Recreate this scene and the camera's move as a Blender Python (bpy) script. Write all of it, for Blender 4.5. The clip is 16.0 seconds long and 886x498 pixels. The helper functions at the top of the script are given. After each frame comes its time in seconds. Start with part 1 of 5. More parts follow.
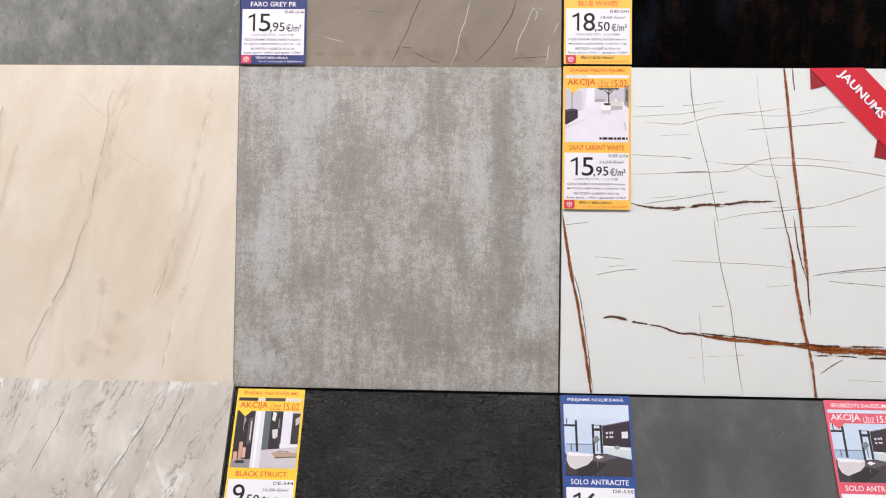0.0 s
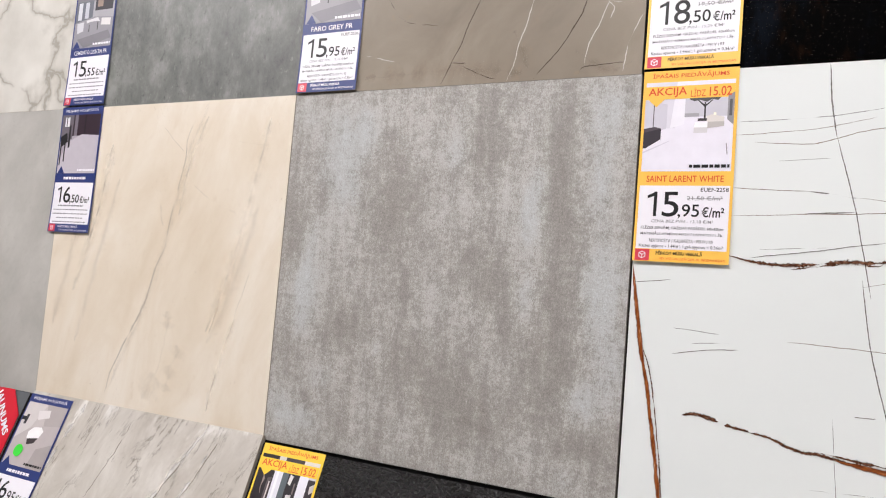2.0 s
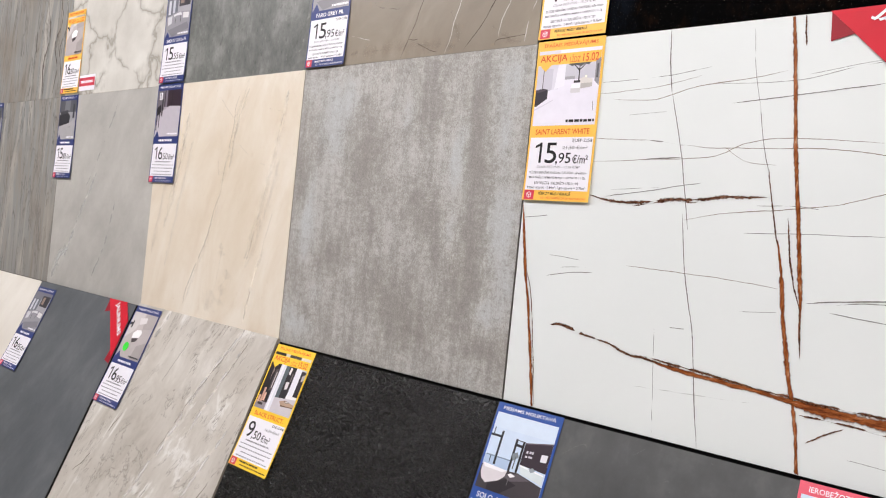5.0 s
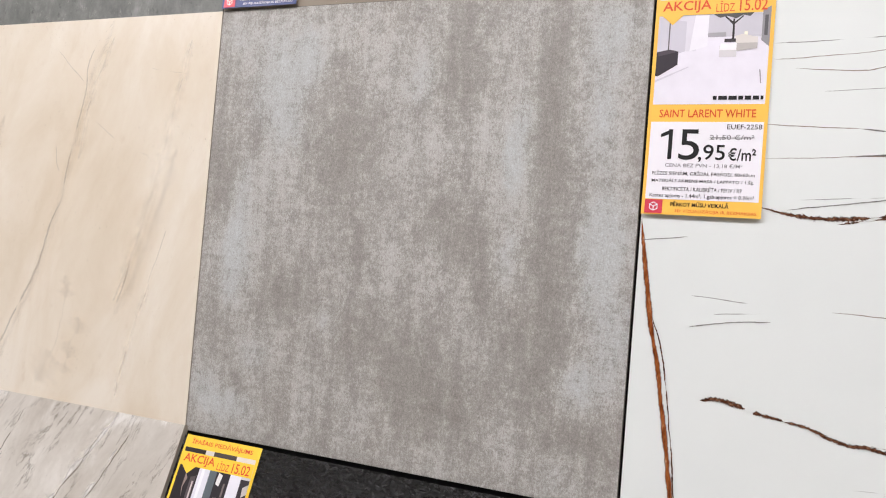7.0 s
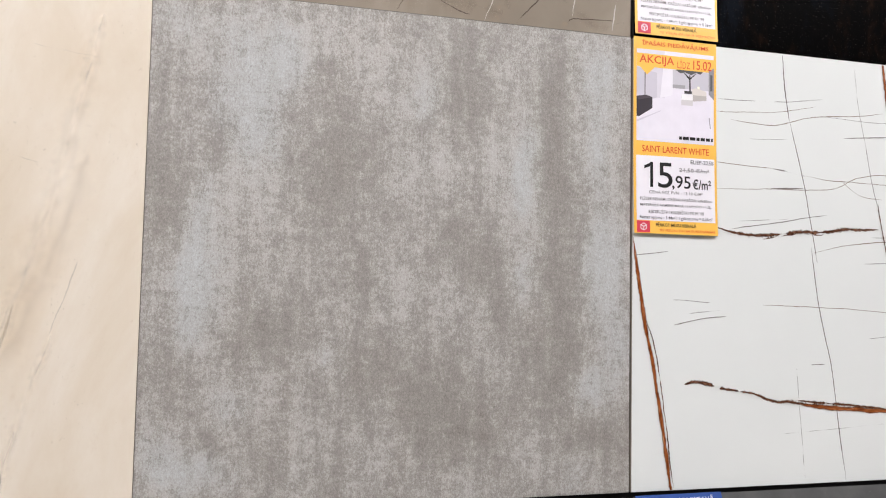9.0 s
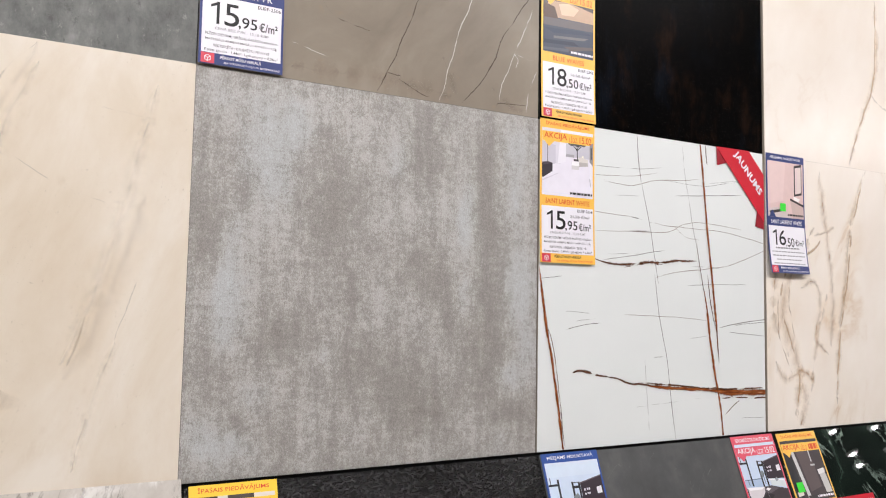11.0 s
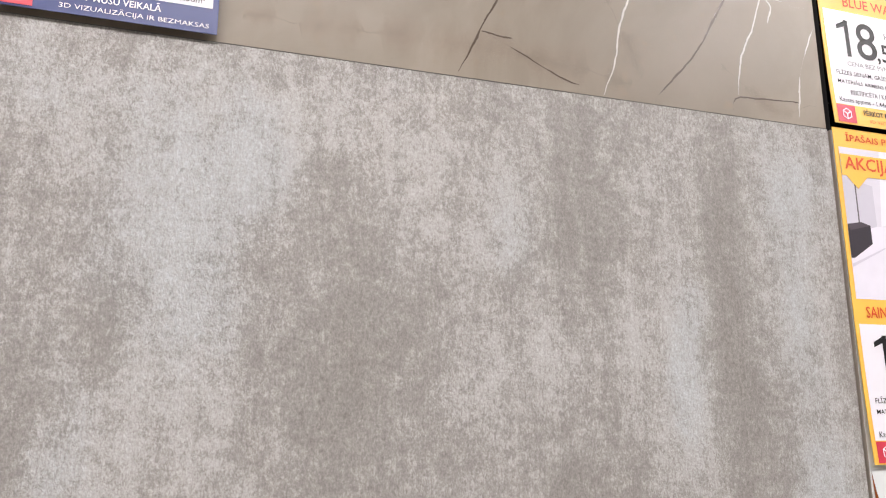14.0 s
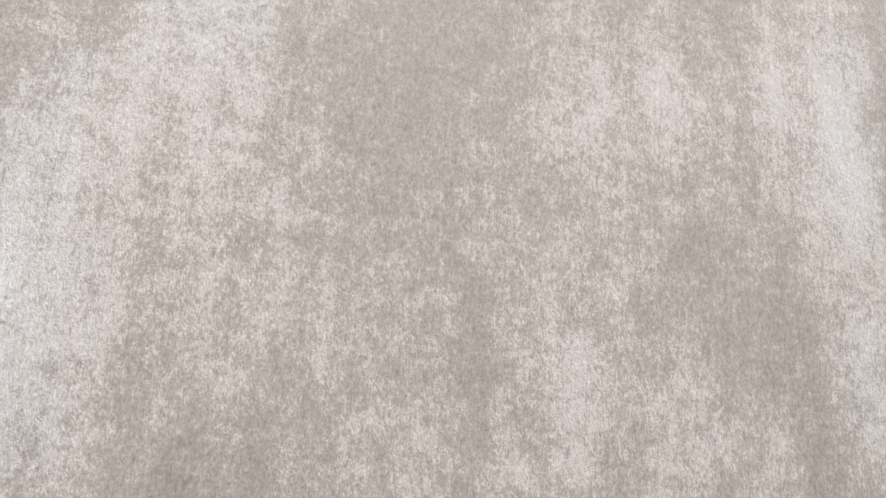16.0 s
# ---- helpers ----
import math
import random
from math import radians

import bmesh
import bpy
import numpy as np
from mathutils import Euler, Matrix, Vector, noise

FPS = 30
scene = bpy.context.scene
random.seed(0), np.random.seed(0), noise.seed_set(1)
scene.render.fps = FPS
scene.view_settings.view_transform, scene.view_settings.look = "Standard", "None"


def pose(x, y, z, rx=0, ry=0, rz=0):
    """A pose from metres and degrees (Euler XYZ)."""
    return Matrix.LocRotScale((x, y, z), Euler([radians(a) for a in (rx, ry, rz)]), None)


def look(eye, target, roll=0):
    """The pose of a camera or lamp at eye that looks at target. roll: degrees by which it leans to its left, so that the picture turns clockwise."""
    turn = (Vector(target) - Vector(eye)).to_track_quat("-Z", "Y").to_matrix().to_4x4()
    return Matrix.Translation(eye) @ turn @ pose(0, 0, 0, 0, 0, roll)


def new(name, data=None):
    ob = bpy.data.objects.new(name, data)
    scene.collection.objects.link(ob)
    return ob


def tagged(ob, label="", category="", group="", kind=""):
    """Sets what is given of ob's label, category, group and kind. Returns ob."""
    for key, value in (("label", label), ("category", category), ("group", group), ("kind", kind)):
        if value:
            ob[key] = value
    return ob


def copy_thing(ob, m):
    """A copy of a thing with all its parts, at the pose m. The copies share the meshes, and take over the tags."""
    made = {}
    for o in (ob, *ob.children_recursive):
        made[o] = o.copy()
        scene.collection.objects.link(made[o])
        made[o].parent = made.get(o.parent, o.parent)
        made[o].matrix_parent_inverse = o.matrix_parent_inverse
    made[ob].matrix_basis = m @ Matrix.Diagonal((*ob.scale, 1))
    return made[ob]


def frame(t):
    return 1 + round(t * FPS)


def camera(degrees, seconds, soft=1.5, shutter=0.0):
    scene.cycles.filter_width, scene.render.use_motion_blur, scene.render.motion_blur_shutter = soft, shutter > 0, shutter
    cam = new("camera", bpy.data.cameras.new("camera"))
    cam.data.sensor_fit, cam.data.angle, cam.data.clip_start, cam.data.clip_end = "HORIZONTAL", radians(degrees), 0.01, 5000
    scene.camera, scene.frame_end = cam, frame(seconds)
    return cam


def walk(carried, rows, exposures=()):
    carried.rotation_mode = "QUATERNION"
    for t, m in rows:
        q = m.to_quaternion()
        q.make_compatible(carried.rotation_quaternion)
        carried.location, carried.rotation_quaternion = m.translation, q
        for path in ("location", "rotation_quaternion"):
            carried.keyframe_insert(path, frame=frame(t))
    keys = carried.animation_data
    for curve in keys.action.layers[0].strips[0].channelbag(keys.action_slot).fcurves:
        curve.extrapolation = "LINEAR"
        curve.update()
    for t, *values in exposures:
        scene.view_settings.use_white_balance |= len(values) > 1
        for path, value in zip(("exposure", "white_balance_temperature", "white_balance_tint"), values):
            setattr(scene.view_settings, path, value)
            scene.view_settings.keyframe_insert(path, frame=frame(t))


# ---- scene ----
cam = camera(61.4, 16.0, 1.1)
PATH = [
    (0, (0.435, -1.376, 1.235), (0.364, 0.623, 1.274), 0.8),
    (0.5, (0.469, -1.27, 1.24), (0.3, 0.722, 1.321), 1.3),
    (1, (0.551, -1.171, 1.263), (0.195, 0.795, 1.369), 2.6),
    (1.5, (0.701, -1.064, 1.262), (0.035, 0.817, 1.402), 4.7),
    (2, (0.829, -1.03, 1.264), (-0.067, 0.753, 1.398), 4.7),
    (2.5, (0.978, -1.066, 1.255), (0.025, 0.689, 1.349), 5.2),
    (3, (1.1, -1.104, 1.253), (0.103, 0.629, 1.302), 4.6),
    (3.5, (1.222, -1.099, 1.253), (0.139, 0.583, 1.278), 5.5),
    (4, (1.331, -1.093, 1.24), (0.126, 0.504, 1.224), 6.3),
    (4.5, (1.379, -1.074, 1.246), (0.102, 0.465, 1.222), 5.7),
    (5, (1.306, -1.042, 1.25), (0.027, 0.496, 1.238), 5.8),
    (5.2, (1.246, -1.031, 1.255), (-0.017, 0.519, 1.245), 5.9),
    (7.3, (0.607, -0.827, 1.26), (0.064, 1.098, 1.293), 3.2),
    (7.5, (0.534, -0.808, 1.274), (0.145, 1.153, 1.286), 2.0),
    (8, (0.37, -0.794, 1.268), (0.358, 1.204, 1.348), 0.3),
    (8.2, (0.323, -0.803, 1.252), (0.428, 1.191, 1.364), 0.8),
    (10.3, (-0.133, -1.084, 1.269), (0.7, 0.732, 1.354), 0.6),
    (10.5, (-0.153, -1.103, 1.267), (0.714, 0.696, 1.38), 1.0),
    (11, (-0.167, -1.109, 1.259), (0.753, 0.661, 1.407), 1.1),
    (11.5, (-0.127, -1.105, 1.261), (0.776, 0.676, 1.378), 0.3),
    (12, (-0.013, -1.072, 1.272), (0.788, 0.755, 1.409), 0.9),
    (12.5, (0.11, -0.992, 1.289), (0.747, 0.897, 1.452), 2.6),
    (13, (0.1447, -0.8342, 1.3094), (0.7246, 1.0685, 1.5174), 2.24),
    (13.5, (0.1249, -0.6066, 1.3563), (0.7426, 1.2725, 1.6515), 1.05),
    (14, (0.1276, -0.4476, 1.3783), (0.7306, 1.4130, 1.7964), 0.03),
    (14.5, (0.1485, -0.3621, 1.3372), (0.6728, 1.4775, 1.9213), 0.97),
    (15, (0.1623, -0.3336, 1.2794), (0.6200, 1.5052, 1.9191), 1.97),
    (15.5, (0.1619, -0.3269, 1.2527), (0.5985, 1.5296, 1.8549), 2.60),
    (16, (0.1622, -0.3142, 1.2283), (0.5830, 1.5654, 1.7667), 3.05),
]
walk(cam, [(t, look(eye, target, roll)) for t, eye, target, roll in PATH],
     [(0, 0.0, 6500, 10), (3, 0.03, 6500, 10), (5, 0.05, 6500, 10), (8, 0.0, 6500, 10), (11, -0.03, 6500, 10), (12.5, 0.02, 6500, 10), (13.3, 0.06, 6530, 10.8),
      (14.1, 0.12, 6610, 11.6), (14.8, 0.27, 6610, 10.4), (16, 0.38, 6610, 10.4)])

# ---- world and light ----
world = bpy.data.worlds.new("world")
world.use_nodes = True
world.node_tree.nodes["Background"].inputs[0].default_value = (0.9, 0.95, 1.0, 1)
world.node_tree.nodes["Background"].inputs[1].default_value = 0.05
scene.world = world

CEILING = 3.4


# Added area lamp with no fitting of its own, to light the display.
def fill_lamp(x, y, sx, sy, watts, aim):
    data = bpy.data.lights.new("fill_lamp", "AREA")
    data.shape, data.size, data.size_y, data.energy = "RECTANGLE", sx, sy, watts
    data.color = (1.0, 0.955, 0.972)
    ob = new("fill_lamp", data)
    ob.matrix_world = look((x, y, CEILING - 0.06), aim)
    return ob


# three unseen fills near the ceiling carry most of the light on the tiles
for lx, ly, watts in ((-2.2, -2.1, 116), (0.2, -2.1, 79), (2.6, -2.1, 84)):
    fill_lamp(lx, ly, 1.6, 0.7, watts, (lx, 0.0, 1.1))

# ---- materials ----


def lin(r, g, b):
    """Linear colour of an sRGB triple 0..255."""
    return tuple(((c / 255) / 12.92 if c <= 10 else ((c / 255 + 0.055) / 1.055) ** 2.4) for c in (r, g, b)) + (1.0,)


class Mat:
    """A small builder for node materials."""

    def __init__(self, name, rough=0.5, metal=0.0, spec=0.5):
        self.m = bpy.data.materials.new(name)
        self.m.use_nodes = True
        self.nt = self.m.node_tree
        self.b = self.nt.nodes["Principled BSDF"]
        self.b.inputs["Roughness"].default_value = rough
        self.b.inputs["Metallic"].default_value = metal
        self.b.inputs["Specular IOR Level"].default_value = spec
        self.co = self.nt.nodes.new("ShaderNodeTexCoord").outputs["Object"]

    def put(self, node, key, value):
        if isinstance(value, bpy.types.NodeSocket):
            self.nt.links.new(value, node.inputs[key])
        else:
            node.inputs[key].default_value = value

    def coords(self, scale=(1, 1, 1), turn=0.0, shift=(0, 0, 0)):
        """Object coordinates, turned so that upright streaks lean to the right, then stretched and shifted."""
        r = self.nt.nodes.new("ShaderNodeMapping")
        self.put(r, "Vector", self.co)
        r.inputs["Rotation"].default_value = (0, radians(-turn), 0)
        n = self.nt.nodes.new("ShaderNodeMapping")
        self.put(n, "Vector", r.outputs[0])
        n.inputs["Scale"].default_value = scale
        n.inputs["Location"].default_value = shift
        return n.outputs[0]

    def noise(self, vec, scale, detail=5, rough=0.55, distort=0.0):
        n = self.nt.nodes.new("ShaderNodeTexNoise")
        self.put(n, "Vector", vec)
        for k, v in (("Scale", scale), ("Detail", detail), ("Roughness", rough), ("Distortion", distort)):
            n.inputs[k].default_value = v
        return n.outputs["Fac"]

    def cells(self, vec, scale, feature="DISTANCE_TO_EDGE"):
        n = self.nt.nodes.new("ShaderNodeTexVoronoi")
        n.feature = feature
        self.put(n, "Vector", vec)
        n.inputs["Scale"].default_value = scale
        return n.outputs["Distance"]

    def calc(self, op, a, b=0.0, c=0.0):
        n = self.nt.nodes.new("ShaderNodeMath")
        n.operation = op
        for i, v in enumerate((a, b, c)):
            self.put(n, i, v)
        return n.outputs[0]

    def attr(self, name):
        n = self.nt.nodes.new("ShaderNodeAttribute")
        n.attribute_name = name
        return n.outputs["Fac"]

    def ramp(self, fac, stops):
        n = self.nt.nodes.new("ShaderNodeValToRGB")
        self.put(n, "Fac", fac)
        els = n.color_ramp.elements
        while len(els) < len(stops):
            els.new(0.5)
        for e, (p, c) in zip(els, stops):
            e.position, e.color = p, c
        return n.outputs["Color"]

    def soft(self, fac, lo, hi, top=1.0):
        n = self.nt.nodes.new("ShaderNodeMapRange")
        n.interpolation_type = "SMOOTHSTEP"
        self.put(n, "Value", fac)
        for k, v in (("From Min", lo), ("From Max", hi), ("To Min", 0.0), ("To Max", top)):
            n.inputs[k].default_value = v
        return n.outputs["Result"]

    def mix(self, fac, a, b, blend="MIX"):
        n = self.nt.nodes.new("ShaderNodeMix")
        n.data_type, n.blend_type = "RGBA", blend
        self.put(n, 0, fac)
        self.put(n, 6, a)
        self.put(n, 7, b)
        return n.outputs[2]

    def ridge(self, fac, width):
        """1 along the middle contour of a noise, falling to 0 at width."""
        d = self.calc("ABSOLUTE", self.calc("SUBTRACT", fac, 0.5))
        return self.calc("SUBTRACT", 1.0, self.soft(d, 0.0, width))

    def relief(self, height, dist=0.001, strength=0.3):
        n = self.nt.nodes.new("ShaderNodeBump")
        self.put(n, "Height", height)
        n.inputs["Distance"].default_value, n.inputs["Strength"].default_value = dist, strength
        self.nt.links.new(n.outputs[0], self.b.inputs["Normal"])

    def done(self, color, rough=None):
        self.put(self.b, "Base Color", color)
        if rough is not None:
            self.put(self.b, "Roughness", rough)
        return self.m


def plain(name, rgb, rough=0.5, spec=0.5, vary=0.06, scale=60):
    """A plain surface with a little unevenness in its colour."""
    k = Mat(name, rough, 0.0, spec)
    n = k.noise(k.co, scale, 4)
    c = lin(*rgb)
    dark = tuple(v * (1 - vary) for v in c[:3]) + (1,)
    light = tuple(min(1, v * (1 + vary)) for v in c[:3]) + (1,)
    return k.done(k.mix(n, dark, light))


def grey_cement():
    """Lappato cement: upright runs, crusty patches and a fine upright grain, with cool pale films."""
    k = Mat("grey_lappato_cement", 0.42, 0, 0.4)
    tone, cool = k.attr("tone"), k.attr("cool")
    streak = k.noise(k.coords((1, 1, 0.2)), 48, 8, 0.7)
    cloud = k.noise(k.coords((1, 1, 0.6), 0, (3, 0, 1)), 9, 5, 0.6)
    crust = k.noise(k.coords((0.85, 1, 0.8), 0, (7, 0, 4)), 70, 9, 0.82, 0.4)
    flake = k.noise(k.coords((0.9, 1, 0.7), 0, (4, 2, 9)), 190, 6, 0.78, 0.5)
    trowel = k.noise(k.coords((0.35, 1, 1.3), 4, (9, 0, 2)), 75, 7, 0.72)
    grain = k.noise(k.coords((1, 1, 0.6)), 480, 4, 0.68)
    pits = k.noise(k.coords((1, 1, 0.7), 0, (1, 2, 3)), 950, 3, 0.65)

    def swing(n, w):
        return k.calc("MULTIPLY", k.calc("SUBTRACT", n, 0.5), w)

    f = k.calc("MULTIPLY", tone, 0.27)
    for n, w in ((streak, 0.95), (cloud, 0.25), (crust, 1.25), (trowel, 0.5), (flake, 0.85)):
        f = k.calc("ADD", f, swing(n, w))
    speck = k.calc("ADD", swing(grain, 1.2), swing(pits, 0.9))
    ragged = k.soft(k.calc("ADD", f, k.calc("MULTIPLY", speck, 0.45)), -0.05, 0.20, 0.23)
    g = k.calc("ADD", k.calc("ADD", k.calc("MULTIPLY", f, 0.5), k.calc("MULTIPLY", speck, 0.8)), k.calc("ADD", ragged, 0.38))
    col = k.ramp(g, [(0.0, lin(124, 121, 115)), (0.25, lin(147, 143, 138)), (0.48, lin(165, 162, 156)), (0.72, lin(184, 183, 179)), (0.98, lin(206, 207, 204))])
    film = k.soft(k.calc("ADD", cool, k.calc("ADD", swing(crust, 1.2), swing(cloud, 1.2))), 0.15, 1.0, 0.8)
    col = k.mix(film, col, (0.95, 1.0, 1.04, 1), "MULTIPLY")
    warm = k.soft(k.calc("ADD", swing(k.noise(k.coords((1, 1, 0.5), 0, (8, 3, 5)), 16, 6, 0.65), 2.0), k.calc("MULTIPLY", cool, -0.5)), -0.05, 0.5, 0.4)
    col = k.mix(warm, col, (1.03, 0.99, 0.955, 1), "MULTIPLY")
    chips = k.noise(k.coords((0.8, 1, 0.9), 0, (2, 5, 1)), 150, 5, 0.72)
    gate = k.calc("MULTIPLY", k.soft(tone, 0.1, 0.7), k.soft(k.noise(k.coords((1, 1, 0.7), 0, (5, 5, 5)), 26, 3), 0.48, 0.62, 0.7))
    col = k.mix(k.calc("MULTIPLY", k.soft(chips, 0.58, 0.66), gate), col, lin(120, 117, 111))
    worm = k.ridge(k.noise(k.coords((1, 1, 0.65), 0, (6, 6, 6)), 330, 3, 0.6, 0.5), 0.10)
    raised = k.calc("MULTIPLY", worm, k.soft(f, -0.25, 0.15))
    col = k.mix(k.calc("MULTIPLY", raised, 0.22), col, lin(208, 206, 200))
    k.relief(k.calc("ADD", k.calc("MULTIPLY", raised, 1.5), k.calc("MULTIPLY", pits, 0.6)), 0.0006, 0.5)
    return k.done(col, k.calc("SUBTRACT", 0.5, k.calc("MULTIPLY", k.soft(raised, 0.5, 0.85), 0.42)))


def beige_marble():
    k = Mat("beige_marble", 0.3, 0, 0.4)
    a = k.noise(k.coords((1, 1, 0.45), 18), 8, 8, 0.62, 0.4)
    b = k.noise(k.coords((1, 1, 0.5), 14, (4, 0, 2)), 30, 7, 0.65)
    c = k.noise(k.co, 160, 4, 0.7)
    col = k.ramp(a, [(0.3, lin(214, 200, 178)), (0.5, lin(224, 213, 195)), (0.66, lin(232, 224, 210))])
    col = k.mix(k.soft(b, 0.58, 0.75, 0.5), col, lin(210, 195, 173))
    col = k.mix(k.soft(k.noise(k.coords((2, 1, 0.5), 20, (1, 0, 7)), 12, 7, 0.65), 0.55, 0.75, 0.5), col, lin(214, 199, 176))
    fleck = k.noise(k.coords((1, 1, 0.7), 20, (3, 0, 3)), 210, 4, 0.7)
    col = k.mix(k.calc("MULTIPLY", k.soft(fleck, 0.62, 0.70, 0.5), k.soft(k.noise(k.co, 9, 3), 0.48, 0.6)), col, lin(160, 148, 130))
    col = k.mix(k.soft(c, 0.62, 0.8, 0.35), col, lin(188, 168, 140))
    return k.done(col)


def white_porcelain():
    k = Mat("white_porcelain", 0.22, 0, 0.35)
    col = k.mix(k.noise(k.co, 6, 4), lin(223, 228, 226), lin(232, 236, 234))
    return k.done(col)


def gold_marble(name, shift, amount):
    k = Mat(name, 0.2, 0, 0.45)
    col = k.ramp(k.noise(k.coords((1, 1, 0.6), 20, shift), 6, 4), [(0.3, lin(236, 226, 212)), (0.7, lin(246, 240, 230))])
    v = k.noise(k.coords((1, 1, 0.5), 12, shift), 4.0, 8, 0.62, 1.0)
    gate = k.soft(k.noise(k.coords((1, 1, 0.6), 0, shift), 6, 3), 0.46, 0.66, amount)
    col = k.mix(k.calc("MULTIPLY", k.ridge(v, 0.10), gate), col, lin(222, 206, 184))
    col = k.mix(k.calc("MULTIPLY", k.ridge(v, 0.018), gate), col, lin(202, 172, 138))
    return k.done(col)


def soft_grey():
    k = Mat("soft_grey_stone", 0.35, 0, 0.4)
    a = k.noise(k.coords((1, 1, 0.7), 35), 7, 9, 0.66, 0.2)
    col = k.ramp(a, [(0.3, lin(163, 161, 155)), (0.5, lin(178, 176, 170)), (0.7, lin(192, 190, 184))])
    col = k.mix(k.soft(k.noise(k.co, 120, 5, 0.7), 0.56, 0.70, 0.35), col, lin(152, 149, 143))
    return k.done(col)


def banded_stone(name, shift, warm):
    k = Mat(name, 0.3, 0, 0.4)
    warp = k.noise(k.coords((1, 1, 1), 0, shift), 3, 4)
    n = k.noise(k.coords((3.2, 1, 0.3), 2, shift), 4.5, 9, 0.66, 1.3)
    col = k.ramp(n, [(0.28, lin(104, 98, 90)), (0.42, lin(146, 141, 133)), (0.52, lin(140, 142, 140)), (0.62, lin(166, 162, 154)), (0.75, lin(186, 183, 176))])
    dark = k.ridge(k.noise(k.coords((2.4, 1, 0.25), 2, shift), 5, 7, 0.66, 1.6), 0.016)
    col = k.mix(k.calc("MULTIPLY", dark, 0.75), col, lin(74, 68, 62))
    col = k.mix(k.soft(warp, 0.4, 0.7, warm), col, lin(128, 116, 100))
    return k.done(col)


def net_marble():
    k = Mat("white_net_marble", 0.25, 0, 0.4)
    n = k.nt.nodes.new("ShaderNodeMix")
    n.data_type = "VECTOR"
    n.inputs[0].default_value = 0.16
    k.nt.links.new(k.co, n.inputs[4])
    w = k.nt.nodes.new("ShaderNodeTexNoise")
    w.inputs["Scale"].default_value, w.inputs["Detail"].default_value = 9, 5
    k.nt.links.new(k.co, w.inputs["Vector"])
    k.nt.links.new(w.outputs["Color"], n.inputs[5])
    e = k.cells(n.outputs[1], 6)
    col = k.ramp(k.noise(k.co, 7, 5), [(0.3, lin(196, 193, 184)), (0.7, lin(220, 218, 210))])
    gate = k.soft(k.noise(k.coords((1, 1, 1), 0, (5, 0, 5)), 8, 3), 0.34, 0.5)
    col = k.mix(k.calc("MULTIPLY", k.soft(e, 0.10, 0.0, 0.5), gate), col, lin(166, 162, 152))
    col = k.mix(k.calc("MULTIPLY", k.soft(e, 0.03, 0.0, 0.5), gate), col, lin(136, 129, 118))
    return k.done(col)


def dark_cement():
    k = Mat("greenish_grey_cement", 0.4, 0, 0.4)
    a = k.noise(k.coords((1, 1, 0.65)), 13, 10, 0.74)
    b = k.noise(k.coords((1, 1, 0.6), 0, (2, 1, 0)), 60, 7, 0.76)
    col = k.ramp(a, [(0.34, lin(84, 86, 83)), (0.5, lin(112, 114, 110)), (0.66, lin(142, 143, 139))])
    col = k.mix(k.soft(b, 0.56, 0.65, 0.65), col, lin(74, 75, 72))
    col = k.mix(k.soft(b, 0.42, 0.33, 0.5), col, lin(166, 166, 160))
    return k.done(col)


def brown_marble():
    k = Mat("taupe_marble", 0.32, 0, 0.25)
    a = k.noise(k.coords((1, 1, 0.7), 30), 7, 8, 0.6, 0.6)
    col = k.ramp(a, [(0.3, lin(127, 117, 103)), (0.5, lin(141, 131, 117)), (0.7, lin(156, 146, 132))])
    col = k.mix(k.soft(k.noise(k.co, 45, 6), 0.6, 0.75, 0.35), col, lin(150, 130, 106))
    return k.done(col)


def black_metal():
    k = Mat("black_metallic_glaze", 0.3, 0, 0.012)
    a = k.noise(k.coords((1.2, 1, 0.5)), 9, 8, 0.65)
    col = k.mix(k.soft(a, 0.52, 0.70), lin(2, 2, 2), lin(12, 16, 22))
    col = k.mix(k.soft(k.noise(k.coords((1, 1, 0.5), 0, (5, 0, 2)), 11, 8, 0.7), 0.52, 0.66, 0.8), col, lin(34, 21, 13))
    col = k.mix(k.soft(k.noise(k.coords((1, 1, 0.4), 0, (3, 3, 3)), 90, 7, 0.75), 0.52, 0.62, 0.8), col, lin(5, 4, 4))
    col = k.mix(k.soft(k.noise(k.co, 380, 3), 0.64, 0.71, 0.6), col, lin(84, 78, 72))
    return k.done(col)


def slate():
    k = Mat("slate_grey", 0.4, 0, 0.4)
    a = k.noise(k.coords((1, 1, 0.6), 28), 8, 9, 0.68, 0.2)
    col = k.ramp(a, [(0.3, lin(80, 84, 87)), (0.5, lin(93, 97, 100)), (0.72, lin(112, 115, 117))])
    return k.done(col)


